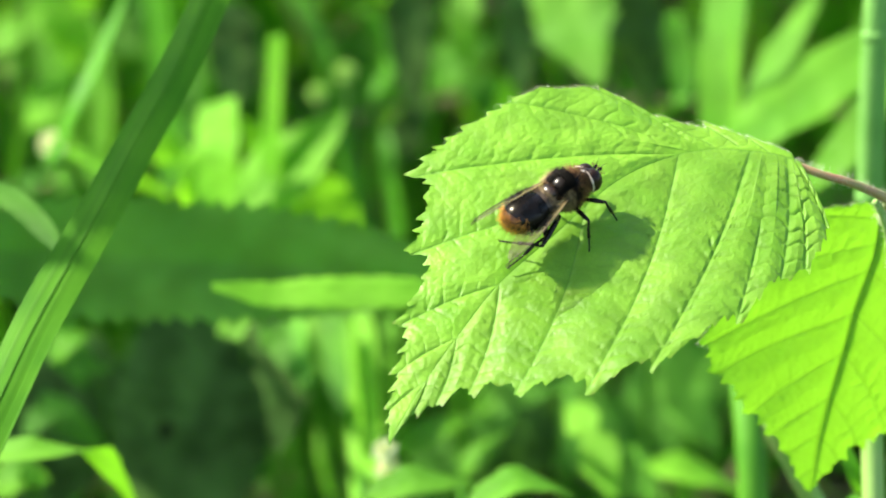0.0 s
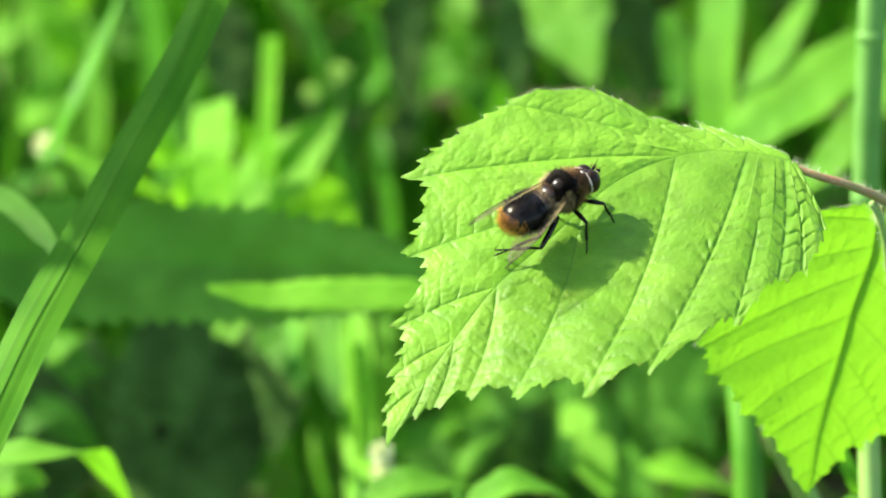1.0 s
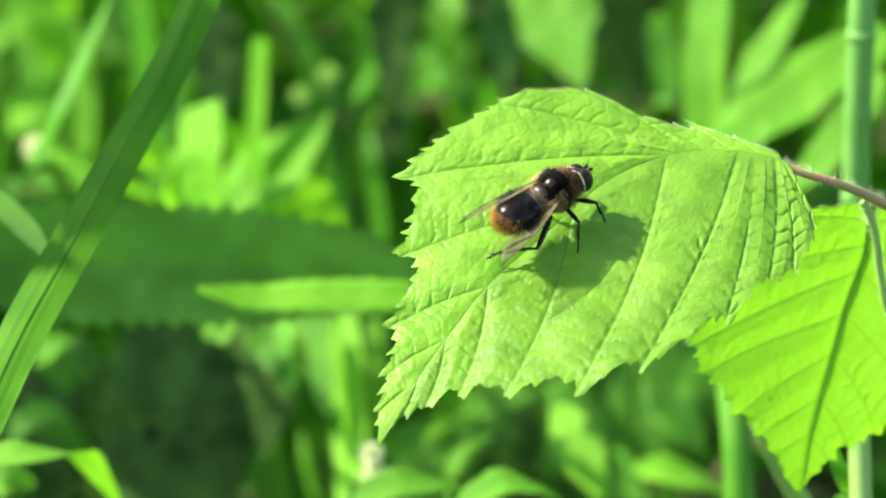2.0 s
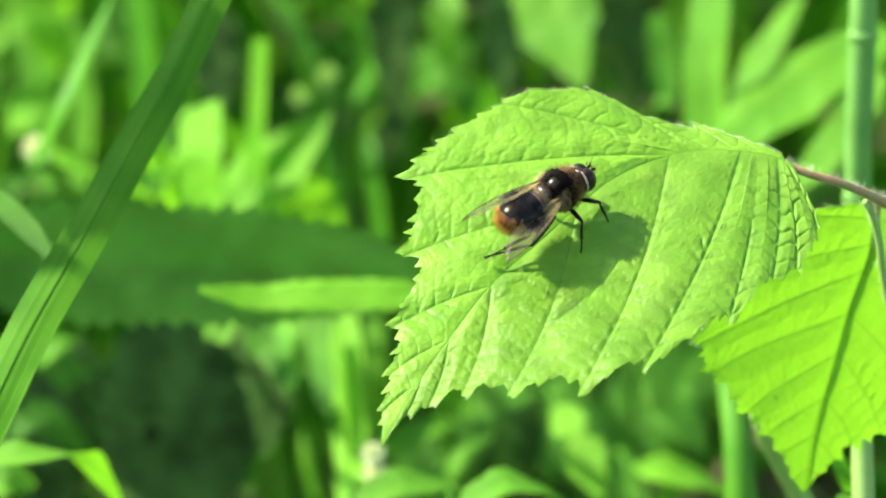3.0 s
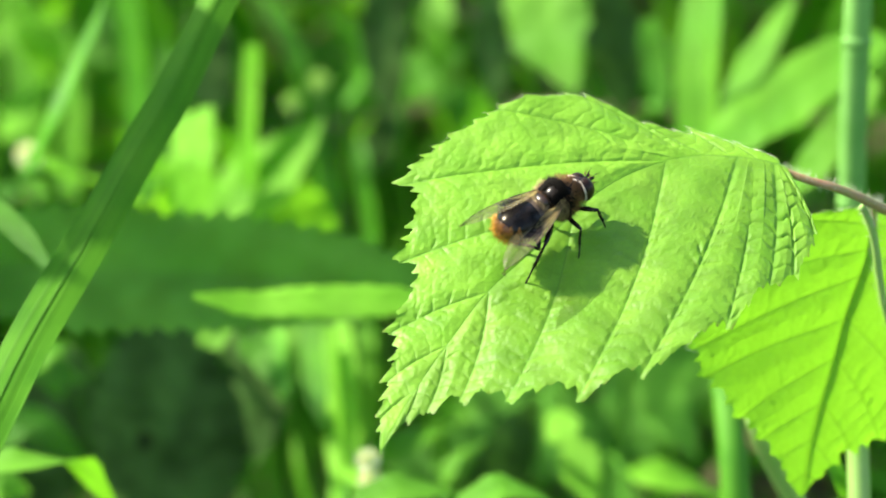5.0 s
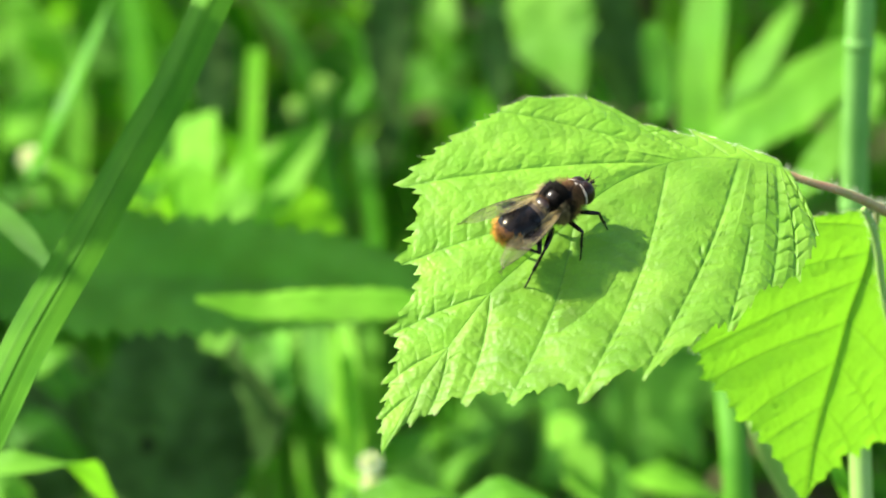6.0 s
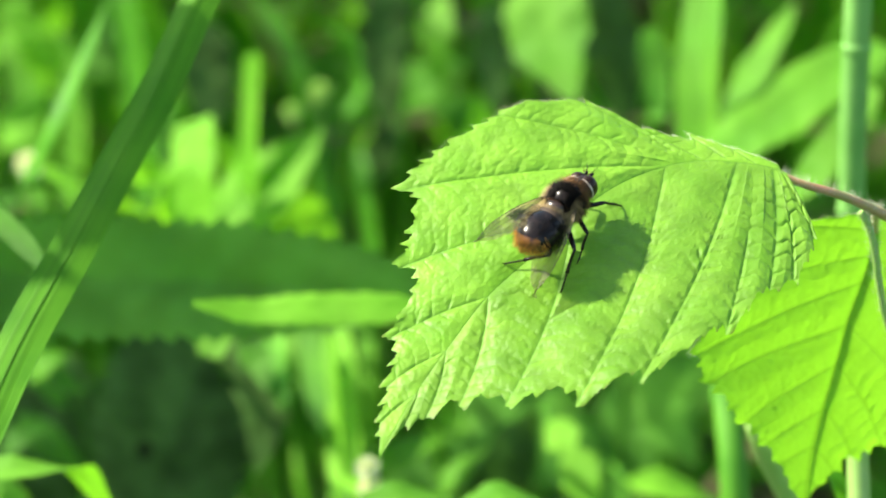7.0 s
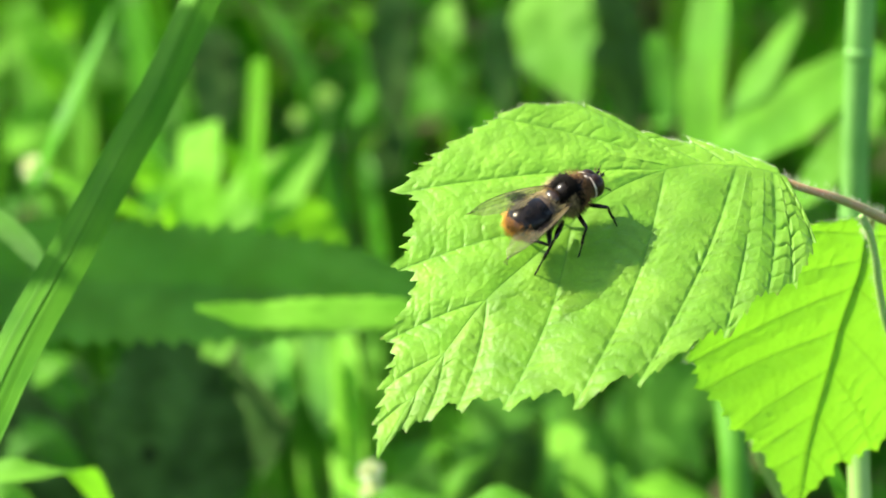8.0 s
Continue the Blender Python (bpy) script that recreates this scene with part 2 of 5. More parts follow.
def profile(values, u):
    """A smooth value between evenly spaced ones."""
    f = u * (len(values) - 1)
    k = min(int(f), len(values) - 2)
    w = f - k
    w = w * w * (3 - 2 * w) * 0.5 + w * 0.5
    return values[k] * (1 - w) + values[k + 1] * w


def grid(bm, rows, uvs=None, flip=False):
    """Quads over rows of points; returns nothing."""
    layer = bm.loops.layers.uv.verify()
    vs = [[bm.verts.new(p) for p in r] for r in rows]
    for i in range(len(rows) - 1):
        for j in range(len(rows[0]) - 1):
            idx = [(i, j), (i + 1, j), (i + 1, j + 1), (i, j + 1)]
            if flip:
                idx.reverse()
            f = bm.faces.new([vs[a][b] for a, b in idx])
            if uvs:
                for loop, (a, b) in zip(f.loops, idx):
                    loop[layer].uv = uvs[a][b]


def tube(bm, pts, radii, sides=8):
    pts = [Vector(p) for p in pts]
    rings = []
    ref = Vector((0.13, 0.31, 0.94))
    for i, p in enumerate(pts):
        d = (pts[min(i + 1, len(pts) - 1)] - pts[max(i - 1, 0)]).normalized()
        a = d.cross(ref).normalized()
        b = d.cross(a)
        r = profile(radii, i / (len(pts) - 1)) if len(radii) > 1 else radii[0]
        rings.append([bm.verts.new(p + (a * math.cos(q) + b * math.sin(q)) * r) for q in (math.tau * k / sides for k in range(sides))])
    for r0, r1 in zip(rings, rings[1:]):
        for k in range(sides):
            bm.faces.new((r0[k], r0[(k + 1) % sides], r1[(k + 1) % sides], r1[k]))
    bm.faces.new(rings[0][::-1])
    bm.faces.new(rings[-1])


def ball(bm, centre, radii, turn=None, shape=None, segs=24):
    """An ellipsoid; shape(v) may bend the unit sphere's points first."""
    made = bmesh.ops.create_uvsphere(bm, u_segments=segs, v_segments=segs // 2 + 4, radius=1.0)["verts"]
    for v in made:
        q = shape(v.co.copy()) if shape else v.co.copy()
        q = Vector((q.x * radii[0], q.y * radii[1], q.z * radii[2]))
        if turn:
            q = turn @ q
        v.co = q + Vector(centre)


def rooted(ob, thick):
    """The stalk that carries a leaf or blade, from its foot back and down to the ground."""
    tall = ob.location.z
    bm = bmesh.new()
    tube(bm, curve_points([(0, 0, 0), (0, 0.035, -0.020), (0.004, 0.085, -0.10), (0.008, 0.105, -tall * 0.65), (0.010, 0.11, -tall)], 16), (thick, thick * 1.1, thick * 1.5), 6)
    part("leaf_stalk", bm, STEM_GREEN, ob, "thin green stalk")


def blade(name, ctrl, width, facing, material, label, fold=0.25, widths=(0.9, 1.0, 0.95, 0.75, 0.12), twist=0.0, group="meadow grass", category="grass blade", n=26):
    """A grass blade, keeled along its middle, in one sheet; origin at its foot."""
    pts = curve_points(ctrl, n)
    foot = pts[0].copy()
    rows, uvs = [], []
    for i, p in enumerate(pts):
        u = i / n
        d = (pts[min(i + 1, n)] - pts[max(i - 1, 0)]).normalized()
        f = Vector(facing)
        f = (Matrix.Rotation(twist * u, 3, d) @ (f - d * f.dot(d))).normalized()
        a = d.cross(f)
        w = width * profile(widths, u) / 2
        row, uv = [], []
        for k in range(7):
            s = k / 3 - 1
            row.append(p - foot + a * s * w + f * w * fold * (abs(s) - 0.5) + f * w * 0.05 * math.sin(9 * u + 3 * s))
            uv.append((s, u))
        rows.append(row)
        uvs.append(uv)
    bm = bmesh.new()
    grid(bm, rows, uvs)
    ob = part(name, bm, material)
    ob.location = foot
    tagged(ob, label, category, group)
    bm = bmesh.new()
    tube(bm, [r[3] for r in rows], (width * 0.022, width * 0.02, width * 0.01), 6)
    part("midrib", bm, material, ob)
    if foot.z > 0.01:
        rooted(ob, width * 0.22)
    return ob


def broad_leaf(name, ctrl, width, facing, material, label, widths=(0.12, 0.8, 1.0, 0.85, 0.5, 0.03), fold=0.2, teeth=0, bulge=0.12, rib=RIB_GREEN, group="meadow leaves", n=40, cup=0.0):
    """A broad leaf with a raised midrib, folded along it, toothed at the edge."""
    pts = curve_points(ctrl, n)
    foot = pts[0].copy()
    length = sum((b - a).length for a, b in zip(pts, pts[1:]))
    rng = random.Random(round(foot.x * 1e5) + round(foot.z * 1e5))
    rows, uvs, spine = [], [], []
    off = rng.uniform(0, 9)
    for i, p in enumerate(pts):
        u = i / n
        d = (pts[min(i + 1, n)] - pts[max(i - 1, 0)]).normalized()
        f = Vector(facing)
        f = (f - d * f.dot(d)).normalized()
        a = d.cross(f)
        row, uv = [], []
        for k in range(13):
            s = k / 6 - 1
            w = width * profile(widths, u) / 2
            if teeth:
                w *= 1 + 0.10 * abs(s) ** 3 * (1 - 2 * ((u * teeth + 0.15 * s) % 1.0)) 
            wave = 0.06 * math.sin(u * 17 + off + (1.3 if s > 0 else 0)) * abs(s) + 0.02 * math.sin(u * 40 + abs(s) * 5)
            q = p - foot + a * s * w + f * w * (fold * abs(s) - bulge * s * s + wave + cup * s)
            row.append(q)
            uv.append((s * width / 2 * 20, u * length * 20))
        rows.append(row)
        uvs.append(uv)
        spine.append(p - foot - f * width * 0.03)
    bm = bmesh.new()
    grid(bm, rows, uvs)
    ob = part(name, bm, material)
    ob.location = foot
    tagged(ob, label, "leaf", group)
    bm = bmesh.new()
    tube(bm, spine[::2], (width * 0.022, width * 0.016, width * 0.006), 6)
    part("midrib", bm, rib, ob)
    if foot.z < 0.44 and name != "dock_leaf":
        rooted(ob, min(0.0009, width * 0.06))
    return ob


def stem(name, ctrl, radii, material, label, nodes=(), n=24):
    pts = curve_points(ctrl, n)
    foot = pts[0].copy()
    bm = bmesh.new()
    tube(bm, [p - foot for p in pts], radii, 10)
    ob = part(name, bm, material)
    ob.location = foot
    tagged(ob, label, "stem", "meadow stems")
    for u in nodes:
        p = pts[round(u * n)] - foot
        bm = bmesh.new()
        ball(bm, p, (radii[0] * 1.14, radii[0] * 1.14, radii[0] * 0.9), segs=12)
        part("joint", bm, material, ob)
    return ob


def stalked(leaf):
    """A leaf stalk from the ground to the foot of an unseen, added broad leaf."""
    bm = bmesh.new()
    tall = leaf.location.z
    tube(bm, curve_points([Vector((-0.11, -0.01, -tall)), Vector((-0.10, -0.005, -tall * 0.4)), Vector((-0.05, 0, -0.02)), Vector((0, 0, 0))], 20), (0.003, 0.002, 0.0014), 8)
    part("leaf_stalk", bm, STEM_GREEN, leaf, "green leaf stalk")


def blossom(ctrl, size, material, label):
    """A small round head of many petals."""
    rng = random.Random(round(ctrl[0] * 1e5))
    root = new("flower_head")
    root.location = ctrl
    tagged(root, label, "flower", "meadow flower heads")
    for i in range(26):
        z = 1 - 2 * (i + 0.5) / 26
        a = i * 2.39996
        d = Vector((math.sqrt(1 - z * z) * math.cos(a), math.sqrt(1 - z * z) * math.sin(a), z))
        side = d.orthogonal().normalized()
        up = d.cross(side)
        rows = []
        for k in range(4):
            u = k / 3
            w = size * 0.34 * (0.5, 1.0, 0.9, 0.35)[k]
            c = d * size * (0.35 + 0.65 * u) + up * size * 0.18 * u * u
            rows.append([c - side * w - d * w * 0.3, c, c + side * w - d * w * 0.3])
        bm = bmesh.new()
        grid(bm, rows)
        part("petal", bm, material, root)
    bm = bmesh.new()
    tube(bm, [(0, 0, -size * 0.2), (size * 0.1, 0, -size * 2), (size * 0.5, size * 0.4, -size * 6)], (size * 0.12, size * 0.1), 6)
    part("stalk", bm, STEM_PALE, root)
    return root


def hairs(bm, spots, length, thick, rng, lean=Vector((0, 0, 0)), spread=0.35):
    """Tapered three-sided hairs standing on (point, normal) spots."""
    for p, nrm in spots:
        d = (nrm + lean + Vector([rng.uniform(-spread, spread) for _ in range(3)])).normalized()
        l = length * rng.uniform(0.6, 1.2)
        a = d.orthogonal().normalized() * thick
        b = d.cross(a)
        base = [bm.verts.new(p - d * l * 0.1 + q) for q in (a, -0.5 * a + 0.87 * b, -0.5 * a - 0.87 * b)]
        tip = bm.verts.new(p + d * l + (lean * 0.2 * l))
        for k in range(3):
            bm.faces.new((base[k], base[(k + 1) % 3], tip))


# ---- ground ----
def build_ground():
    bm = bmesh.new()
    n = 60
    ring = [0.02 * 1.22 ** k for k in range(n)]
    rows = []
    for r in ring:
        row = []
        for k in range(49):
            a = math.tau * k / 48
            x, y = r * math.cos(a), r * math.sin(a) + 0.3
            row.append((x, y, 0.012 * noise.noise((x * 9, y * 9, 0)) if r < 30 else 0.0))
        rows.append(row)
    grid(bm, rows)
    bmesh.ops.remove_doubles(bm, verts=bm.verts, dist=1e-6)
    tagged(part("ground", bm, SOIL), "dark mossy soil under dense meadow growth", "ground", kind="structure")


build_ground()


# ---- raspberry leaves ----
def raspberry_leaf(name, midrib, halves, material, base, label, relief, seed, stalk, stalk_radii, field, away, teeth):
    """A leaf in its own plane (mm): the midrib from foot to tip, and for each half its side veins from the foot on, as
    (place on the midrib, end x, end y, notch behind the lobe, where the vein begins to show). The blade arches by field(x, y)
    out of that plane, is quilted between sunken veins, and doubly toothed at its edge."""
    pillow, rungs, cells, groove, smooth = relief
    root = new(name)
    root.matrix_basis = base
    tagged(root, label, "leaf", "raspberry leaves")
    n_mid = 240
    mid = curve_points([Vector((*p, 0)) for p in midrib], n_mid)
    rng = random.Random(seed)

    def on_rib(u):
        f = min(max(u, 0), 1) * n_mid
        k = min(int(f), n_mid - 1)
        return mid[k].lerp(mid[k + 1], f - k)

    def placed(p, z):
        arch = field(p.x, p.y)
        return Vector((p.x, p.y - (away[0] + away[1] * p.y) * arch, z + arch)) / 1000

    per, across = 46, 104
    edge_spots = []
    for which, (half, veins) in enumerate(halves):
        gaps = len(veins) - 1
        n = per * gaps
        ends = curve_points([Vector((v[1], v[2], 0)) for v in veins], n)
        starts = curve_points([Vector((v[0], 0, 0)) for v in veins], n)
        heads = [on_rib(v[0]) for v in veins]
        tails = [Vector((v[1], v[2], 0)) for v in veins]
        jit = [rng.uniform(0, 1) for _ in range(300)]
        course = [(b + d - a - c).normalized() for a, b, c, d in zip(heads, tails, heads[1:], tails[1:])]
        rows, uvs = [], []
        for i in range(n + 1):
            k = min(i // per, gaps - 1)
            f = i / per - k
            u = starts[i].x
            m, e = on_rib(u), ends[i]
            out = e - m
            span = max(out.length, 0.01)
            fwd = (ends[min(i + 2, n)] - ends[max(i - 2, 0)])
            fwd = fwd.normalized() if fwd.length > 0.01 else Vector((0, -1, 0))
            chord = (tails[k + 1] - tails[k]).length
            # the lobe before each vein end, cut back behind it
            count = max(1, round(chord / teeth[0]))
            lobe = veins[k + 1][3] * math.sin(math.pi * f ** 0.5) ** 0.9
            phase = (f + 0.05 * math.sin(math.pi * f) * math.sin(9 * f + 5 * jit[k])) * count
            tooth = int(phase) + 9 * k + 150 * which
            part_way = phase % 1.0
            rise = (part_way / 0.74) ** 1.1 if part_way < 0.74 else (1 - part_way) / 0.26
            small = (2.0 * phase + 0.4) % 1.0
            rise = 0.70 * rise + 0.30 * (small / 0.7 if small < 0.7 else (1 - small) / 0.3)
            height = teeth[1] * (0.55 + 0.9 * jit[tooth % 300]) * min(1, span / 5) * min(1, chord / 2.0)
            height *= 1.1 if int(phase) == count - 1 else 1.0
            row, uv = [], []
            for j in range(across + 1):
                w = (j / across) ** 0.9
                edge = max(0.0, 1 - (1 - w) * span / min(2.2, span * 0.3 + 0.01))
                arch = -0.045 * span * math.sin(math.pi * w)
                p = m + out * w + fwd * arch
                p -= (out / span) * (lobe * min(span * 0.35, 99) / max(span * 0.35, lobe, 0.01)) * w * w * w
                p += (out / span) * height * edge * (rise - 0.5)
                # how far the nearest side vein, and the midrib
                wide = (on_rib(starts[k * per].x).lerp(tails[k], w) - on_rib(starts[min((k + 1) * per, n)].x).lerp(tails[k + 1], w)).length
                first = veins[k] if f < 0.5 else veins[k + 1]
                seen = min(1, max(0, (w - first[4]) / 0.08 + 1)) if first[4] else 1.0
                near = min(f, 1 - f) * wide + (1 - seen) * 0.8
                rib = w * span * 0.8
                d = min(near, rib)
                tip = min(1.0, span / 6.0)
                calm = 1 - smooth[2] * math.exp(-((p.x - smooth[0]) ** 2 + (p.y - smooth[1]) ** 2) / 90.0)
                z = pillow * (1 - math.exp(-(near / 1.9) ** 2)) * min(1, rib / 2.0) * min(1.0, span / 13.0) - groove * math.exp(-(d / 0.34) ** 2) * min(1, 0.3 + rib / 3)
                # cross veins run like rungs from vein to vein, bent where they meet
                warp = noise.noise((p.x * 0.22, p.y * 0.22, seed + 9)) + 0.45 * noise.noise((p.x * 0.7, p.y * 0.7, seed))
                rung = (p - heads[k]).dot(course[k]) / 2.0 + 0.45 * warp + 3.0 * jit[k] - 0.3 * abs(f - 0.5) * wide / 2.0
                r1 = abs(math.sin(math.pi * rung))
                strong = 0.55 + 0.75 * min(1, max(0, 0.45 + 1.5 * noise.noise((p.x * 0.15, p.y * 0.15, seed + 2))))
                body = min(1, near / 0.5) * min(1, rib / 2.5) * tip * calm
                z += rungs * (1.2 - 0.6 * u if which == 0 else 2.3 - 1.6 * u) * strong * body * (1 - 0.6 * edge) * (0.35 - math.exp(-r1 / 0.24)) * (0.25 + 0.75 * math.exp(-near / 1.0))
                q = noise.voronoi((p.x * 0.75 + 0.35 * warp, p.y * 0.75, seed))[0]
                z += cells * strong * body * (min(1, 1.8 * (q[1] - q[0])) - 0.5)
                z += (0.02 * noise.noise((p.x * 1.6, p.y * 1.6, seed)) + 0.35 * rungs * noise.noise((p.x * 0.4, p.y * 0.4, seed + 7))) * body
                z += 0.30 * noise.noise((p.x * 0.14, p.y * 0.14, seed + 3)) * w
                z += edge * edge * (0.35 * noise.noise((p.x * 0.35, p.y * 0.35, seed + 5)) - 0.10 * rise) * tip
                row.append(placed(p, z))
                uv.append((min(d, 0.07 + 0.5 * r1 + 0.03 * near), (min(w, 0.97) + 0.03 * max(0.0, rise - 0.5) * 2 * edge ** 4) * (1 if which == 0 else -1)))
            rows.append(row)
            uvs.append(uv)
            if which == 0 and u < 0.33:
                edge_spots.append((row[-1], Vector((out.x, out.y, 0)).normalized()))
        bm = bmesh.new()
        grid(bm, rows, uvs, flip=(which == 0))
        part(half, bm, material, root)
    bm = bmesh.new()
    tube(bm, [placed(p, -0.32) for p in mid[::6]], (0.00030, 0.00022, 0.0001), 8)
    part("midrib", bm, RIB_GREEN, root, "pale raised rib under the leaf")
    bm = bmesh.new()
    hairs(bm, edge_spots, 0.0006, 0.000012, rng)
    tagged(part("edge_hair", bm, PALE_HAIR, root), "short pale hairs along the leaf edge", kind="stuff")
    inv = base.inverted()
    pts = [inv @ p for p in curve_points(stalk, 48)]
    bm = bmesh.new()
    tube(bm, pts, stalk_radii, 10)
    st = part("petiole", bm, STALK_RED, root, "reddish hairy leaf stalk")
    bm = bmesh.new()
    spots = []
    for _ in range(110 * len(stalk) - 200):
        k = rng.randrange(0, len(pts) - 1)
        d = (pts[k + 1] - pts[k]).normalized()
        a = (Matrix.Rotation(rng.uniform(0, 6.28), 3, d) @ d.orthogonal().normalized()).normalized()
        spots.append((pts[k].lerp(pts[k + 1], rng.random()) + a * stalk_radii[0] * 0.85, a))
    hairs(bm, spots, 0.0011, 0.000014, rng)
    tagged(part("stalk_hair", bm, PALE_HAIR, st), "fine pale hairs on the leaf stalk", kind="stuff")
    return root


LEAF_BASE = pose(0.03707, 0.01052, 0.45621, 23.00, -0.00, 0.00)


def main_arch(x, y):
    """The halves rise from the midrib; the blade droops towards its foot and its tip, and a little behind the midrib there."""
    right = max(0.0, x + 15)
    left = min(0.0, x + 15)
    behind = max(0.0, y - 1.0) * min(1.0, max(0.0, (x + 30) / 20))
    aside = (x + 11) * 0.783 - y * 0.622
    return 0.15 * math.sqrt(aside * aside + 4) - 0.008 * right * right - 0.0045 * left * left - 0.05 * behind * behind


main_leaf = raspberry_leaf("raspberry_leaf",
    [(0.2, -0.6), (-2.3, 0.2), (-5.0, 0.6), (-8.0, 0.8), (-11.0, 0.3), (-14.1, -0.9), (-17.2, -2.7), (-20.3, -5.4), (-25.9, -12.0), (-31.4, -18.4), (-35.7, -25.5), (-38.8, -31.1), (-42.4, -38.9)],
    (("upper_half", [(0.0, 0.0, 0.4, 0, 0), (0.083, -4.8, 2.8, 0.1, 0), (0.167, -9.4, 4.8, 0.2, 0.1), (0.242, -14.6, 5.8, 1.3, 0.1), (0.292, -20.7, 9.9, 0.8, 0.2), (0.325, -30.1, 8.1, 0.3, 0.3), (0.357, -40.9, -3.4, 0.5, 0),
                     (0.618, -40.9, -14.4, 3.0, 0), (0.75, -42.0, -24.1, 2.6, 0), (0.833, -42.2, -30.4, 1.5, 0), (0.917, -42.7, -35.0, 0.5, 0), (1.0, -42.4, -38.9, 0.2, 0)]),
     ("lower_half", [(0.0, 1.0, -1.2, 0, 0), (0.0, 2.9, -11.0, 0.2, 0), (0.008, -0.1, -16.8, 0.9, 0.45), (0.025, -2.9, -18.2, 0.8, 0), (0.093, -8.0, -24.0, 1.3, 0.5), (0.148, -17.0, -30.2, 2.4, 0),
                     (0.363, -23.4, -33.2, 2.7, 0), (0.615, -30.2, -33.3, 3.0, 0), (0.748, -34.7, -33.3, 2.0, 0), (0.833, -37.9, -34.5, 1.3, 0), (0.907, -40.2, -35.5, 0.4, 0), (1.0, -42.4, -38.9, 0.3, 0)])),
    RASPBERRY, LEAF_BASE, "bright green wrinkled raspberry leaf with a toothed reddish edge", (0.30, 0.30, 0.06, 0.10, (-9.0, -5.0, 0.4)), 3,
    [(0.0372, 0.0106, 0.4551), (0.0400, 0.0099, 0.4542), (0.0437, 0.0102, 0.4529), (0.0482, 0.0112, 0.4504), (0.0550, 0.0132, 0.4453), (0.0617, 0.0129, 0.4303), (0.070, 0.020, 0.250), (0.074, 0.030, 0.0)], (0.0004, 0.00045, 0.0006, 0.0012, 0.0017),
    main_arch, (0.966, 0.0047), (2.3, 1.35))



def side_stalk(leaf, ctrl):
    """The pale hairy stalk of a further leaflet, which leaves the leaf stalk."""
    rng = random.Random(21)
    inv = LEAF_BASE.inverted()
    pts = [inv @ p for p in curve_points(ctrl, 30)]
    bm = bmesh.new()
    tube(bm, pts, (0.0004, 0.00042, 0.0004), 10)
    ob = part("side_stalk", bm, STEM_PALE, leaf, "pale green hairy side stalk")
    spots = []
    for _ in range(420):
        k = rng.randrange(0, len(pts) - 1)
        d = (pts[k + 1] - pts[k]).normalized()
        a = (Matrix.Rotation(rng.uniform(0, 6.28), 3, d) @ d.orthogonal().normalized()).normalized()
        spots.append((pts[k].lerp(pts[k + 1], rng.random()) + a * 0.00035, a))
    bm = bmesh.new()
    hairs(bm, spots, 0.0008, 0.000016, rng)
    tagged(part("stalk_hair", bm, PALE_HAIR, ob), "fine white hairs", kind="stuff")


side_stalk(main_leaf, [(0.0463, 0.0110, 0.4506), (0.0473, 0.0110, 0.4487), (0.0482, 0.0110, 0.4454), (0.0488, 0.0110, 0.4420), (0.0503, 0.0110, 0.4365), (0.0547, 0.0110, 0.4267)])

YOUNG_BASE = pose(0.04895, 0.02655, 0.44278, 81.99, 11.30, 25.37)
young_leaf = raspberry_leaf("raspberry_leaf",
    [(0.9, -0.6), (1.0, -3.6), (0.7, -6.4), (-0.6, -11.3), (-1.4, -16.6), (-2.4, -22.4), (-3.0, -27.5), (-2.9, -34.0)],
    (("left_half", [(0.0, -1.5, 0.9, 0, 0), (0.034, -8.8, -1.1, 0.5, 0), (0.18, -17.2, -9.0, 0.8, 0), (0.32, -19.5, -16.9, 1.0, 0), (0.463, -17.5, -20.1, 1.2, 0), (0.589, -12.6, -24.7, 0.9, 0), (0.723, -9.6, -27.2, 0.9, 0),
                    (0.846, -7.1, -29.4, 0.7, 0), (0.937, -4.8, -32.4, 0.4, 0), (1.0, -2.9, -34.0, 0.1, 0)]),
     ("right_half", [(0.0, 2.4, 0.7, 0, 0), (0.034, 9.2, -2.2, 0.5, 0), (0.18, 13.8, -10.3, 0.8, 0), (0.32, 14.6, -18.5, 1.0, 0), (0.457, 11.6, -24.0, 1.0, 0), (0.58, 7.0, -27.6, 0.8, 0), (0.714, 3.0, -28.8, 0.7, 0),
                     (0.846, 0.7, -30.5, 0.5, 0), (0.937, -1.3, -32.0, 0.3, 0), (1.0, -2.9, -34.0, 0.1, 0)])),
    RASPBERRY_YOUNG, YOUNG_BASE, "sunlit yellow-green young raspberry leaf hanging below the larger leaf", (0.14, 0.12, 0.05, 0.05, (0.0, 0.0, 0.0)), 8,
    [(0.0494, 0.0235, 0.4425), (0.0490, 0.0200, 0.4455), (0.0484, 0.0150, 0.4490), (0.0485, 0.0112, 0.4503)], (0.00035, 0.0004),
    lambda x, y: -0.006 * x * x, (0.0, 0.0), (2.4, 1.2))


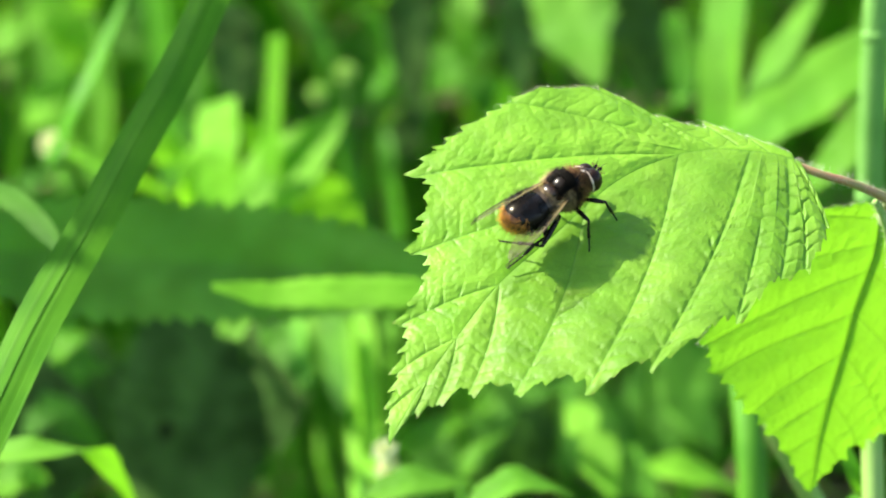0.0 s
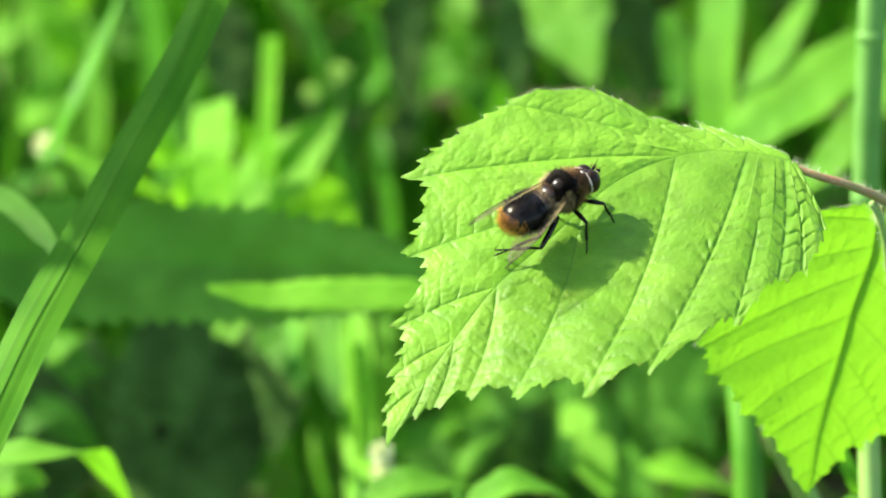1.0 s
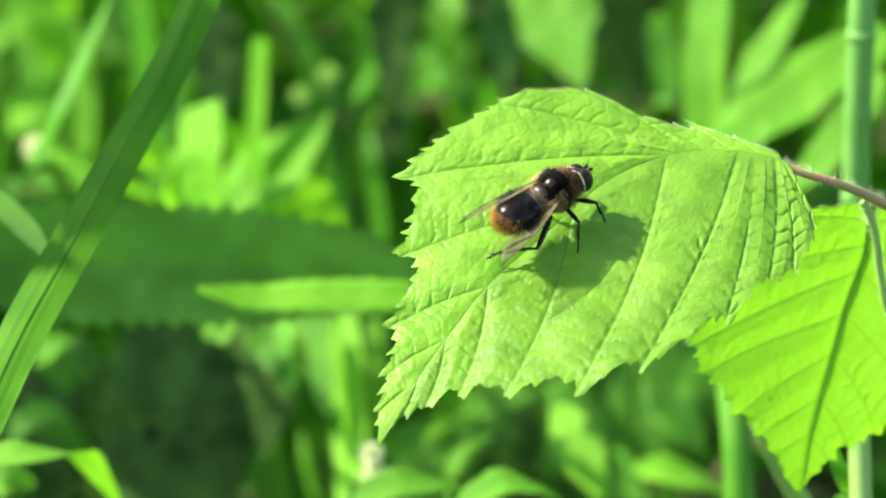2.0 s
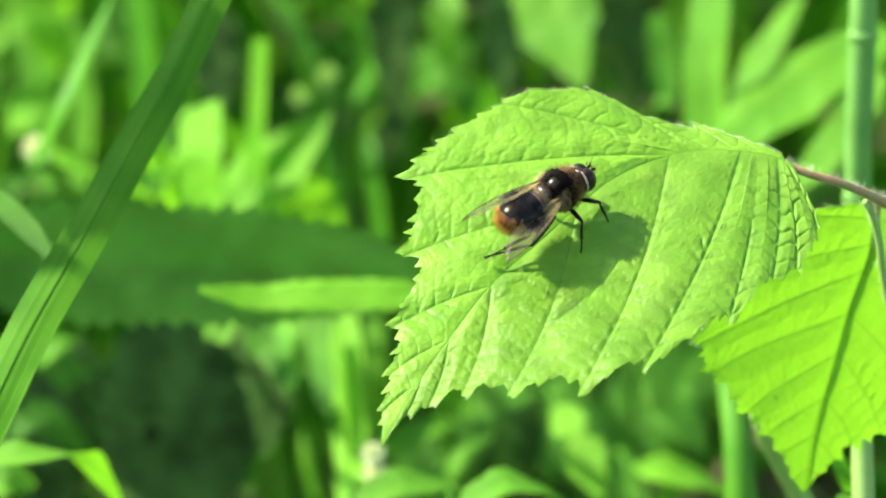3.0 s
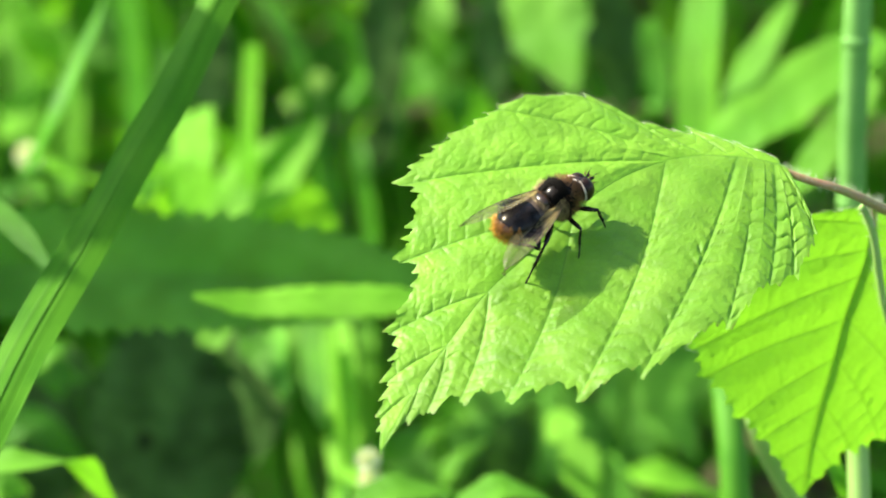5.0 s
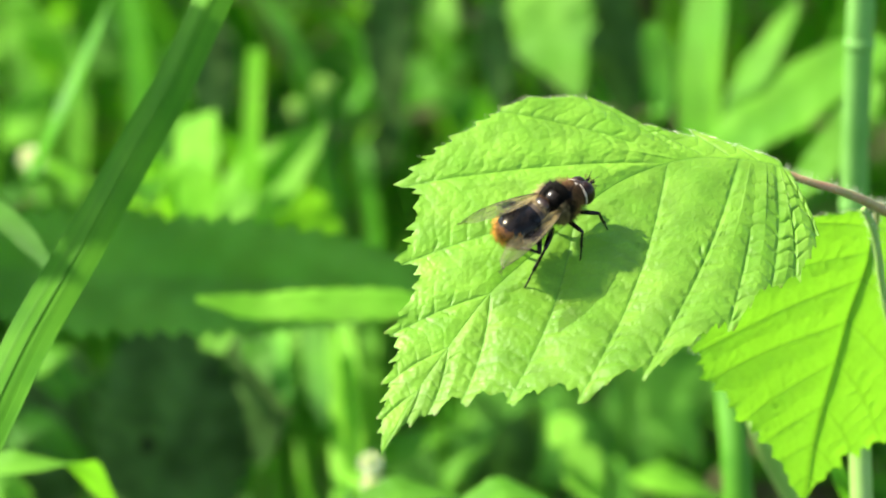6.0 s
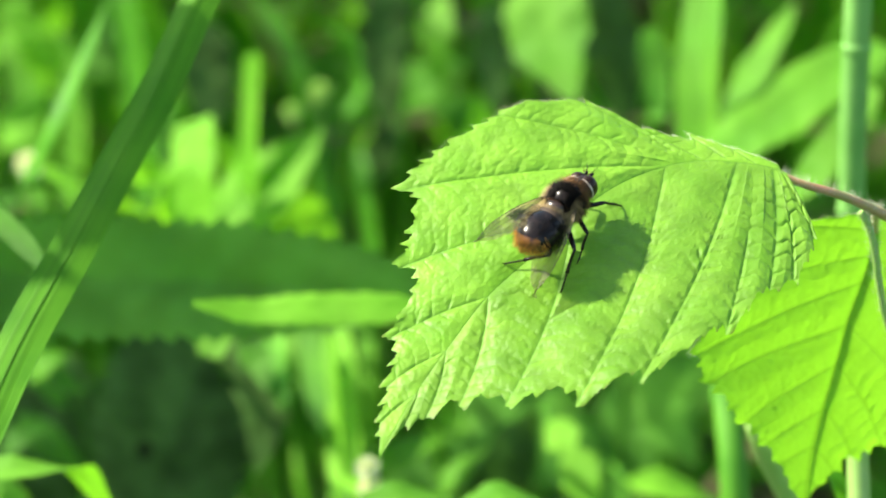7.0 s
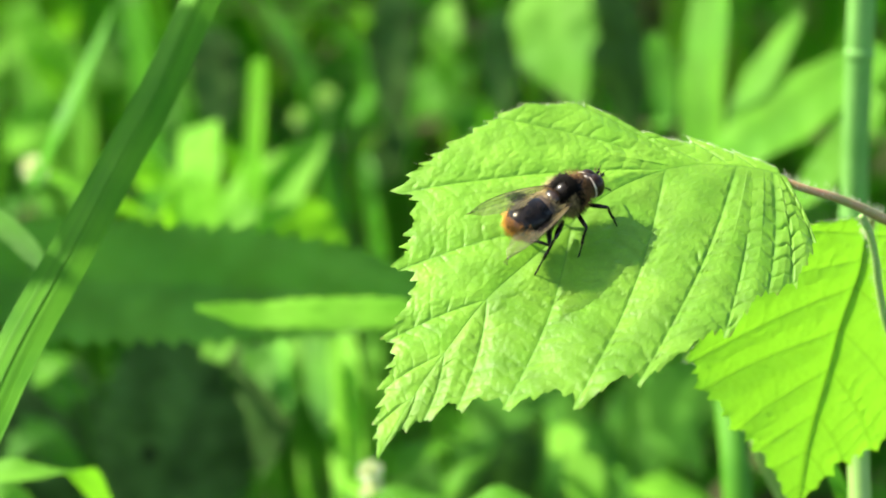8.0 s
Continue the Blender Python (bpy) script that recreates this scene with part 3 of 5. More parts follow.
# ---- meadow, near things first ----
def build_meadow():
    sunny = (-0.503, -0.158, 0.850)
    # the tall blade beside the raspberry leaf
    global tall_blade
    tall_blade = blade("tall_grass_blade", [(-0.1250, -0.1300, 0.0000), (-0.0900, -0.0900, 0.2000), (-0.0544, -0.0146, 0.4202), (-0.0511, -0.0041, 0.4248), (-0.0479, 0.0056, 0.4298), (-0.0447, 0.0152, 0.4347), (-0.0397, 0.0244, 0.4415), (-0.0352, 0.0346, 0.4477), (-0.0312, 0.0409, 0.4535), (-0.0276, 0.0487, 0.4598), (-0.0237, 0.0566, 0.4663)], 0.0049, (-0.225, -0.845, 0.484), GRASS_DARK,
                       "tall dark green grass blade folded along its rib", -0.2, (1.05, 1.1, 1.1, 1.0, 0.9), 0.1, n=80)
    # unseen leaves added towards the sun, only to shade those beneath
    shady = "unseen broad leaf added to shade the growth below"

    def over(points, far):
        return [tuple(Vector(p) + TO_SUN * far) for p in points]

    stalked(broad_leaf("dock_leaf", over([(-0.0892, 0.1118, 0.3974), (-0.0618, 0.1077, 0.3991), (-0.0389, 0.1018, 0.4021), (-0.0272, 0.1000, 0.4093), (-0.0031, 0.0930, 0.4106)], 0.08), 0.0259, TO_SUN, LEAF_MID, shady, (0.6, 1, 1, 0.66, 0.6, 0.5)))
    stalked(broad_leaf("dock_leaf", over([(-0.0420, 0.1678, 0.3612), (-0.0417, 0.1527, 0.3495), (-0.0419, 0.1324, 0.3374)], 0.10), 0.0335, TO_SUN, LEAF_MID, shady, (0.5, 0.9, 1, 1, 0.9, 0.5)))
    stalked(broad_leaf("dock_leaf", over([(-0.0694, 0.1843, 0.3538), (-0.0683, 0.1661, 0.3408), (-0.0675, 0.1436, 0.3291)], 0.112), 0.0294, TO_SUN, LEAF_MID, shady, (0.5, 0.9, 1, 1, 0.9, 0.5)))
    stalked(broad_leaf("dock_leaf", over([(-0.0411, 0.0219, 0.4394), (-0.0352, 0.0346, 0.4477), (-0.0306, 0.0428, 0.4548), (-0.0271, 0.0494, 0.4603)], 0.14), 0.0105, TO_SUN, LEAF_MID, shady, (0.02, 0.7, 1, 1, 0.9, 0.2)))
    blade("grass_blade", [(-0.0621, 0.1416, 0.3988), (-0.0564, 0.1465, 0.4092), (-0.0503, 0.1641, 0.4209)], 0.0039, sunny, GRASS, "bright slanting grass blade in full sun")
    blade("grass_blade", [(-0.0559, 0.2610, 0.3424), (-0.0569, 0.2708, 0.3634), (-0.0596, 0.2791, 0.3812)], 0.0075, sunny, GRASS, "wide sunlit grass blade behind the tall one", widths=(1, 1, 1, 1, 0.9))
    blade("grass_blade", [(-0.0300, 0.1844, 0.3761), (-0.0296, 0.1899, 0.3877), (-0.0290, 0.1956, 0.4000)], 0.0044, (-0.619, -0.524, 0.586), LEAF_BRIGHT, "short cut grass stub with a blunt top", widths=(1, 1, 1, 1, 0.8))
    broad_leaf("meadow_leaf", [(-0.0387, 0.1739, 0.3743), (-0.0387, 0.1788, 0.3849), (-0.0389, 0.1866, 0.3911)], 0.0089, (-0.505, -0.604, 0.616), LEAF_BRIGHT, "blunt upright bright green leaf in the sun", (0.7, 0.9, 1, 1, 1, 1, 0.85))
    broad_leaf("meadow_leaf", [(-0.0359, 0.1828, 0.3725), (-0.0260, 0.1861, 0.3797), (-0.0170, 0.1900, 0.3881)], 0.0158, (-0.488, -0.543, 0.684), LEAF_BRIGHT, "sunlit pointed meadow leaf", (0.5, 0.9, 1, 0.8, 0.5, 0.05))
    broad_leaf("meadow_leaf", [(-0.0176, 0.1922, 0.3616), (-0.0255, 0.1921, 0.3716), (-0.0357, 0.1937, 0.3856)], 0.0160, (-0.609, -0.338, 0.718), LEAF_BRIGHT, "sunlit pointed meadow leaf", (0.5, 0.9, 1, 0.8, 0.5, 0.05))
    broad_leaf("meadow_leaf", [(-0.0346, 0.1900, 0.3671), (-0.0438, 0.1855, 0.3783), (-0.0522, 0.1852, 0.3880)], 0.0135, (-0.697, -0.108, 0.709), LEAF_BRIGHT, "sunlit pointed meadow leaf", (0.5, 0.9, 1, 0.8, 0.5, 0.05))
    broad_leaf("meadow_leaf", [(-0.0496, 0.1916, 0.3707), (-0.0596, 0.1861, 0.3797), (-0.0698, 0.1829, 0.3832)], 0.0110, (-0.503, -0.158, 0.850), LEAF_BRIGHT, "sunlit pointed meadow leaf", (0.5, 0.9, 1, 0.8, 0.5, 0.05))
    # the long shaded leaf and those below it
    broad_leaf("nettle_leaf", [(0.0013, 0.0863, 0.4052), (-0.0179, 0.0948, 0.4024), (-0.0396, 0.1032, 0.3996), (-0.0638, 0.1117, 0.3971), (-0.0831, 0.1164, 0.3967)], 0.0190, (0.048, -0.746, 0.664), LEAF_NETTLE,
               "long dark green toothed leaf lying in shade", (0.3, 0.75, 0.95, 1.0, 0.7, 0.1), 0.3, teeth=26, n=120)
    # sunlit lip of the long leaf, its light put into a brighter strip
    broad_leaf("meadow_leaf", [(0.0000, 0.0840, 0.4039), (-0.0086, 0.0840, 0.4043), (-0.0171, 0.0840, 0.4042), (-0.0241, 0.0840, 0.4040), (-0.0318, 0.0840, 0.4052)], 0.0052, (-0.45, -0.50, 0.74), LEAF_BRIGHT, "sunlit lower edge of the long leaf, made as a bright strip", (0.7, 1.0, 1.0, 0.9, 0.7, 0.2), 0.15, teeth=9)
    # the next two carry their shade in the darker green
    broad_leaf("nettle_leaf", [(-0.0339, 0.1757, 0.3573), (-0.0403, 0.1539, 0.3521), (-0.0443, 0.1278, 0.3380)], 0.0286, (0.099, -0.856, 0.508), LEAF_SHADED, "large drooping leaf, deep shade put into its colour", (0.4, 0.9, 1, 1, 0.8, 0.4), 0.2, teeth=16, n=80)
    broad_leaf("nettle_leaf", [(-0.0734, 0.1850, 0.3460), (-0.0665, 0.1682, 0.3412), (-0.0689, 0.1454, 0.3340)], 0.0221, (0.098, -0.802, 0.589), LEAF_SHADED, "leaf low in the meadow, shade put into its colour", (0.4, 0.9, 1, 1, 0.8, 0.4), 0.2, teeth=14, n=70)
    broad_leaf("meadow_leaf", [(-0.0630, 0.0608, 0.3921), (-0.0534, 0.0571, 0.3944), (-0.0462, 0.0608, 0.3921), (-0.0437, 0.0669, 0.3843), (-0.0422, 0.0728, 0.3760)], 0.0045, sunny, LEAF_FRESH, "arched narrow bright leaf in the sun", (0.6, 1, 1, 0.75, 0.4, 0.1))
    broad_leaf("meadow_leaf", [(-0.0581, 0.0664, 0.4280), (-0.0537, 0.0627, 0.4267), (-0.0498, 0.0579, 0.4251), (-0.0467, 0.0531, 0.4235)], 0.0030, (-0.408, -0.567, 0.715), LEAF_MID, "narrow arched green leaf", (0.6, 1, 1, 0.9, 0.6, 0.1))
    # blades under the raspberry leaf
    upright = "upright grass blade low in the meadow"
    blade("grass_blade", [(-0.0118, 0.1197, 0.3453), (-0.0129, 0.1413, 0.3556), (-0.0142, 0.1589, 0.3651)], 0.0064, sunny, LEAF_BRIGHT, upright, widths=(0.9, 1, 1, 1, 0.7))
    blade("grass_blade", [(-0.0182, 0.2070, 0.3204), (-0.0191, 0.2106, 0.3282), (-0.0204, 0.2196, 0.3370)], 0.0053, sunny, LEAF_FRESH, upright, widths=(0.3, 0.9, 1, 1, 0.7))
    blade("grass_blade", [(-0.0249, 0.2162, 0.3192), (-0.0258, 0.2194, 0.3261), (-0.0271, 0.2275, 0.3331)], 0.0043, sunny, LEAF_FRESH, upright, widths=(0.3, 0.9, 1, 1, 0.7))
    blade("grass_blade", [(-0.0206, 0.1883, 0.3114), (-0.0218, 0.1914, 0.3181), (-0.0231, 0.1979, 0.3217)], 0.0037, sunny, LEAF_BRIGHT, upright, widths=(0.8, 1, 1, 0.8, 0.3))
    blade("grass_blade", [(-0.0093, 0.2168, 0.3101), (-0.0101, 0.2224, 0.3221), (-0.0104, 0.2319, 0.3322)], 0.0041, sunny, LEAF_FRESH, upright, widths=(0.9, 1, 1, 1, 0.7))
    blade("grass_blade", [(-0.0121, 0.1200, 0.3504), (-0.0125, 0.1200, 0.3620), (-0.0130, 0.1200, 0.3700), (-0.0140, 0.1200, 0.3851)], 0.0034, sunny, LEAF_BRIGHT, upright, widths=(0.8, 1, 1, 0.9, 0.8))
    blade("grass_blade", [(-0.0270, 0.1859, 0.3375), (-0.0290, 0.1880, 0.3421), (-0.0324, 0.1946, 0.3457)], 0.0042, sunny, LEAF_MID, upright, widths=(0.3, 1, 1, 0.8, 0.4))
    leafy = "green meadow leaf in broken sun"
    blade("grass_blade", [(-0.0219, 0.1281, 0.3662), (-0.0231, 0.1346, 0.3694), (-0.0243, 0.1423, 0.3733)], 0.0046, sunny, LEAF_MID, upright, widths=(0.3, 0.9, 1, 1, 0.7))
    blade("grass_blade", [(-0.0164, 0.1356, 0.3576), (-0.0176, 0.1451, 0.3625), (-0.0191, 0.1543, 0.3674)], 0.0048, sunny, LEAF_MID, upright, widths=(0.3, 0.9, 1, 1, 0.7))
    broad_leaf("meadow_leaf", [(-0.0340, 0.1173, 0.3845), (-0.0314, 0.1153, 0.3836), (-0.0304, 0.1123, 0.3822)], 0.0062, (-0.408, -0.567, 0.715), LEAF_FRESH, leafy, teeth=4)
    broad_leaf("meadow_leaf", [(-0.0285, 0.1232, 0.3787), (-0.0254, 0.1212, 0.3777), (-0.0241, 0.1157, 0.3752)], 0.0050, (-0.408, -0.567, 0.715), LEAF_MID, leafy, teeth=4)
    broad_leaf("meadow_leaf", [(-0.0668, 0.1275, 0.3580), (-0.0637, 0.1288, 0.3608), (-0.0597, 0.1330, 0.3596)], 0.0051, (-0.390, -0.501, 0.772), LEAF_MID, leafy, teeth=4)
    broad_leaf("meadow_leaf", [(-0.0554, 0.1474, 0.3592), (-0.0586, 0.1441, 0.3625), (-0.0623, 0.1435, 0.3612)], 0.0054, (-0.303, -0.519, 0.799), LEAF_MID, leafy, teeth=4)
    broad_leaf("meadow_leaf", [(-0.0642, 0.0861, 0.3734), (-0.0602, 0.0867, 0.3747), (-0.0569, 0.0857, 0.3725)], 0.0040, (-0.488, -0.543, 0.684), LEAF_FRESH, leafy, teeth=4)
    broad_leaf("meadow_leaf", [(-0.0235, 0.2033, 0.3437), (-0.0259, 0.1972, 0.3410), (-0.0295, 0.1965, 0.3395)], 0.0060, (-0.408, -0.567, 0.715), LEAF_FRESH, leafy, teeth=4)
    # darkened by its colour so that it looks shaded
    broad_leaf("meadow_leaf", [(-0.0307, 0.1508, 0.3664), (-0.0258, 0.1426, 0.3591), (-0.0269, 0.1336, 0.3504)], 0.0089, (0.100, -0.757, 0.604), LEAF_SHADED, leafy, teeth=6)
    broad_leaf("meadow_leaf", [(-0.0623, 0.1324, 0.3686), (-0.0596, 0.1339, 0.3718), (-0.0561, 0.1382, 0.3706)], 0.0058, (-0.390, -0.501, 0.772), LEAF_FRESH, leafy, teeth=4)
    broad_leaf("meadow_leaf", [(-0.0088, 0.1417, 0.3469), (-0.0022, 0.1431, 0.3499), (0.0091, 0.1528, 0.3500)], 0.0058, (-0.403, -0.519, 0.759), LEAF_FRESH, leafy)
    broad_leaf("meadow_leaf", [(0.0024, 0.1321, 0.3471), (0.0060, 0.1340, 0.3512), (0.0112, 0.1394, 0.3524)], 0.0058, sunny, LEAF_FRESH, leafy)
    broad_leaf("meadow_leaf", [(-0.0110, 0.0659, 0.3822), (-0.0034, 0.0669, 0.3843), (0.0051, 0.0704, 0.3814)], 0.0071, (-0.207, -0.119, 0.971), LEAF_FRESH, leafy)
    broad_leaf("meadow_leaf", [(0.0027, 0.0615, 0.3831), (0.0103, 0.0631, 0.3865), (0.0180, 0.0659, 0.3822)], 0.0066, (-0.207, -0.119, 0.971), LEAF_FRESH, leafy)
    broad_leaf("meadow_leaf", [(0.0203, 0.1295, 0.3625), (0.0236, 0.1232, 0.3593), (0.0265, 0.1156, 0.3535)], 0.0065, (-0.302, -0.692, 0.656), LEAF_BRIGHT, "lobed yellow-green leaf in the sun", (0.3, 0.8, 0.95, 0.45, 1.0, 1.05, 0.6, 0.25), teeth=4)
    broad_leaf("meadow_leaf", [(0.0326, 0.1331, 0.3492), (0.0408, 0.1327, 0.3483), (0.0505, 0.1347, 0.3424)], 0.0068, (-0.609, -0.203, 0.767), LEAF_BRIGHT, leafy)
    broad_leaf("meadow_leaf", [(0.0495, 0.1693, 0.3539), (0.0419, 0.1582, 0.3509), (0.0462, 0.1494, 0.3426)], 0.0106, (0.105, -0.722, 0.684), LEAF_MID, leafy)
    broad_leaf("meadow_leaf", [(0.0391, 0.1715, 0.3484), (0.0417, 0.1643, 0.3433), (0.0461, 0.1575, 0.3392)], 0.0073, (-0.199, -0.643, 0.739), LEAF_MID, leafy)
    # shade under the raspberry leaf, put into this leaf's green
    broad_leaf("meadow_leaf", [(0.0098, 0.1759, 0.3162), (0.0158, 0.1773, 0.3294), (0.0221, 0.1850, 0.3356)], 0.0123, (0.398, -0.896, 0.198), LEAF_SHADED, "leaf below the raspberry leaf, shade in its dark green")
    for_shade = "broad green leaf low behind the raspberry leaf"
    broad_leaf("meadow_leaf", [(0.0088, 0.2459, 0.3100), (0.0246, 0.2332, 0.3037), (0.0444, 0.2179, 0.2917)], 0.0221, (-0.153, -0.501, 0.852), LEAF_MID, for_shade, teeth=8)
    broad_leaf("meadow_leaf", [(0.0631, 0.2478, 0.3142), (0.0454, 0.2390, 0.3058), (0.0337, 0.2255, 0.2872)], 0.0195, (-0.206, -0.711, 0.673), LEAF_MID, for_shade, teeth=8)
    broad_leaf("meadow_leaf", [(-0.0090, 0.1997, 0.3048), (0.0038, 0.1995, 0.3147), (0.0189, 0.2070, 0.3204)], 0.0114, (-0.246, -0.636, 0.731), LEAF_MID, for_shade)
    stem("green_stem", [(0.0431, 0.0709, 0.3721), (0.0426, 0.0762, 0.3835), (0.0418, 0.0848, 0.3914)], (0.0023, 0.0021, 0.0018), STEM_GREEN, "soft green upright plant stem")
    stem("pale_stem", [(0.0478, 0.0462, 0.3920), (0.0439, 0.0448, 0.3994), (0.0410, 0.0430, 0.4060), (0.0394, 0.0448, 0.4098)], (0.0014, 0.0013, 0.0009), STEM_PALE, "pale yellow-green stem under the young leaf")
    stem("pale_stem", [(0.0509, 0.0216, 0.4017), (0.0507, 0.0256, 0.4102), (0.0506, 0.0278, 0.4150)], (0.0014, 0.0013), STEM_PALE, "pale whitish-green upright stem")
    blade("grass_blade", [(0.0552, 0.0377, 0.3945), (0.0510, 0.0362, 0.4018), (0.0483, 0.0389, 0.4075)], 0.0023, sunny, GRASS, "narrow bluish grass blade behind the young leaf")
    stem("pale_stem", [(0.0564, 0.0741, 0.4205), (0.0561, 0.0763, 0.4357), (0.0563, 0.0796, 0.4532)], (0.0018, 0.0018), STEM_SOFT, "tall soft green stem in the sun", nodes=(0.08, 0.75))
    # above and behind
    broad_leaf("meadow_leaf", [(0.0236, 0.2367, 0.3999), (0.0246, 0.2267, 0.3923), (0.0286, 0.2145, 0.3833)], 0.0160, (-0.389, -0.669, 0.634), LEAF_FRESH, "hanging bright green leaf in the sun", (0.7, 1, 1, 0.95, 0.5, 0.12), teeth=7)
    # the darker green deepens the shade on its turned face
    broad_leaf("meadow_leaf", [(0.0340, 0.2592, 0.3906), (0.0384, 0.2535, 0.3785), (0.0407, 0.2470, 0.3644)], 0.0153, (0.483, -0.829, 0.280), LEAF_SHADED, "hanging leaf turned from the sun, shade in its dark colour", (0.5, 0.9, 1, 0.9, 0.6, 0.1))
    blade("grass_blade", [(0.0458, 0.1622, 0.3909), (0.0461, 0.1685, 0.4045), (0.0477, 0.1794, 0.4174)], 0.0083, (-0.597, -0.463, 0.655), LEAF_FRESH, "broad yellow-green blade lit from behind", widths=(0.8, 1, 1, 1, 0.9))
    blade("grass_blade", [(0.0437, 0.2030, 0.3845), (0.0427, 0.2068, 0.3928), (0.0411, 0.2098, 0.3992)], 0.0057, sunny, LEAF_MID, "green blade beside the broad one", widths=(0.4, 1, 1, 1, 0.5))
    broad_leaf("meadow_leaf", [(0.0472, 0.1549, 0.3960), (0.0588, 0.1625, 0.4019), (0.0769, 0.1754, 0.4088)], 0.0131, (-0.309, -0.393, 0.866), LEAF_FRESH, "wide slanting bright green leaf", (0.4, 0.8, 1, 1, 0.9, 0.6))
    broad_leaf("meadow_leaf", [(0.0539, 0.1911, 0.3904), (0.0598, 0.1949, 0.3984), (0.0663, 0.2032, 0.4059)], 0.0068, (-0.398, -0.379, 0.835), LEAF_FRESH, "pale pointed leaf standing in the sun", (0.4, 0.8, 1, 0.8, 0.6, 0.2))
    broad_leaf("meadow_leaf", [(0.0565, 0.1401, 0.3955), (0.0621, 0.1383, 0.4021), (0.0702, 0.1394, 0.4149)], 0.0072, (-0.309, -0.393, 0.866), LEAF_FRESH, "slanting green leaf behind the red stalk", (0.4, 0.8, 1, 1, 0.9, 0.6))
    broad_leaf("meadow_leaf", [(0.0053, 0.2796, 0.3822), (0.0041, 0.2710, 0.3744), (0.0053, 0.2698, 0.3613)], 0.0075, (-0.412, -0.675, 0.615), LEAF_FRESH, leafy, teeth=6)
    broad_leaf("meadow_leaf", [(-0.0028, 0.2734, 0.3586), (0.0018, 0.2717, 0.3655), (0.0112, 0.2783, 0.3692)], 0.0094, (-0.199, -0.643, 0.739), LEAF_MID, leafy, teeth=6)
    broad_leaf("meadow_leaf", [(0.0161, 0.2776, 0.3468), (0.0100, 0.2729, 0.3576), (0.0019, 0.2744, 0.3607)], 0.0094, (-0.199, -0.643, 0.739), LEAF_MID, leafy, teeth=6)
    # shade here comes from the darker green
    broad_leaf("meadow_leaf", [(-0.0097, 0.2625, 0.3456), (-0.0074, 0.2659, 0.3529), (-0.0028, 0.2729, 0.3576)], 0.0078, (0.101, -0.653, 0.750), LEAF_SHADED, leafy)
    blade("grass_blade", [(-0.0160, 0.2357, 0.3402), (-0.0206, 0.2501, 0.3607), (-0.0254, 0.2639, 0.3746), (-0.0326, 0.2749, 0.3827)], 0.0056, (0.55, -0.80, 0.25), LEAF_MID, "bent green grass blade in the shade", widths=(1, 1, 0.9, 0.8, 0.6))
    blade("grass_blade", [(-0.0090, 0.2486, 0.3367), (-0.0107, 0.2544, 0.3491), (-0.0119, 0.2618, 0.3546)], 0.0039, sunny, GRASS, "thin upright green grass blade", widths=(1, 1, 0.9, 0.8, 0.3))
    blade("grass_blade", [(-0.0143, 0.2688, 0.3592), (-0.0109, 0.2717, 0.3655), (-0.0138, 0.2752, 0.3728), (-0.0178, 0.2764, 0.3754)], 0.0039, sunny, GRASS, "curling thin green grass blade", widths=(0.8, 1, 1, 0.8, 0.5))
    blade("grass_blade", [(-0.0797, 0.2811, 0.3336), (-0.0821, 0.2903, 0.3532), (-0.0863, 0.3041, 0.3724)], 0.0092, sunny, LEAF_FRESH, "wide sunlit grass blade deep in the meadow", widths=(1, 1, 1, 0.9, 0.8))
    blade("grass_blade", [(-0.0750, 0.2912, 0.3292), (-0.0738, 0.2990, 0.3458), (-0.0783, 0.3135, 0.3612)], 0.0080, sunny, LEAF_FRESH, "green grass blade deep in the meadow", widths=(1, 1, 1, 0.9, 0.4))
    blade("grass_blade", [(-0.0815, 0.2203, 0.3592), (-0.0794, 0.2275, 0.3746), (-0.0800, 0.2416, 0.3944)], 0.0023, (0.830, -0.558, 0.031), GRASS_DARK, "thin dark blade against the light")
    blade("grass_blade", [(-0.0565, 0.2966, 0.3146), (-0.0553, 0.3081, 0.3394), (-0.0550, 0.3196, 0.3536)], 0.0080, sunny, LEAF_MID, "green grass blade deep in the meadow", widths=(1, 1, 1, 0.9, 0.4))
    deep = "dark leaf added for the deep shade of the meadow"
    # extra dark leaves, their colour standing in for shade behind
    broad_leaf("meadow_leaf", [(-0.0050, 0.2673, 0.3883), (-0.0067, 0.2553, 0.3784), (-0.0056, 0.2423, 0.3680)], 0.0105, (0.30, -0.90, 0.30), LEAF_SHADED, deep, (0.5, 0.9, 1, 0.9, 0.7, 0.2), teeth=6)
    broad_leaf("meadow_leaf", [(0.0151, 0.2595, 0.3862), (0.0143, 0.2505, 0.3789), (0.0152, 0.2400, 0.3706)], 0.0085, (0.40, -0.86, 0.30), LEAF_SHADED, deep, (0.5, 0.9, 1, 0.9, 0.7, 0.2), teeth=6)
    broad_leaf("meadow_leaf", [(-0.0422, 0.2587, 0.3832), (-0.0412, 0.2507, 0.3767), (-0.0406, 0.2407, 0.3688)], 0.0110, (0.35, -0.88, 0.30), LEAF_SHADED, deep, (0.5, 0.9, 1, 1, 0.8, 0.3), teeth=6)
    patch = "small yellow-green leaf among the grass"
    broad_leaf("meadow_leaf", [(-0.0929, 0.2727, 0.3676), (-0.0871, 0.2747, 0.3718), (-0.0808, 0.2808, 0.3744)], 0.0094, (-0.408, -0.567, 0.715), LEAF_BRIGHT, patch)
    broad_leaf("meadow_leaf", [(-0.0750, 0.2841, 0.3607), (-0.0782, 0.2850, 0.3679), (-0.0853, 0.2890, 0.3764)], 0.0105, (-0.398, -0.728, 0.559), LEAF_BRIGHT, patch)
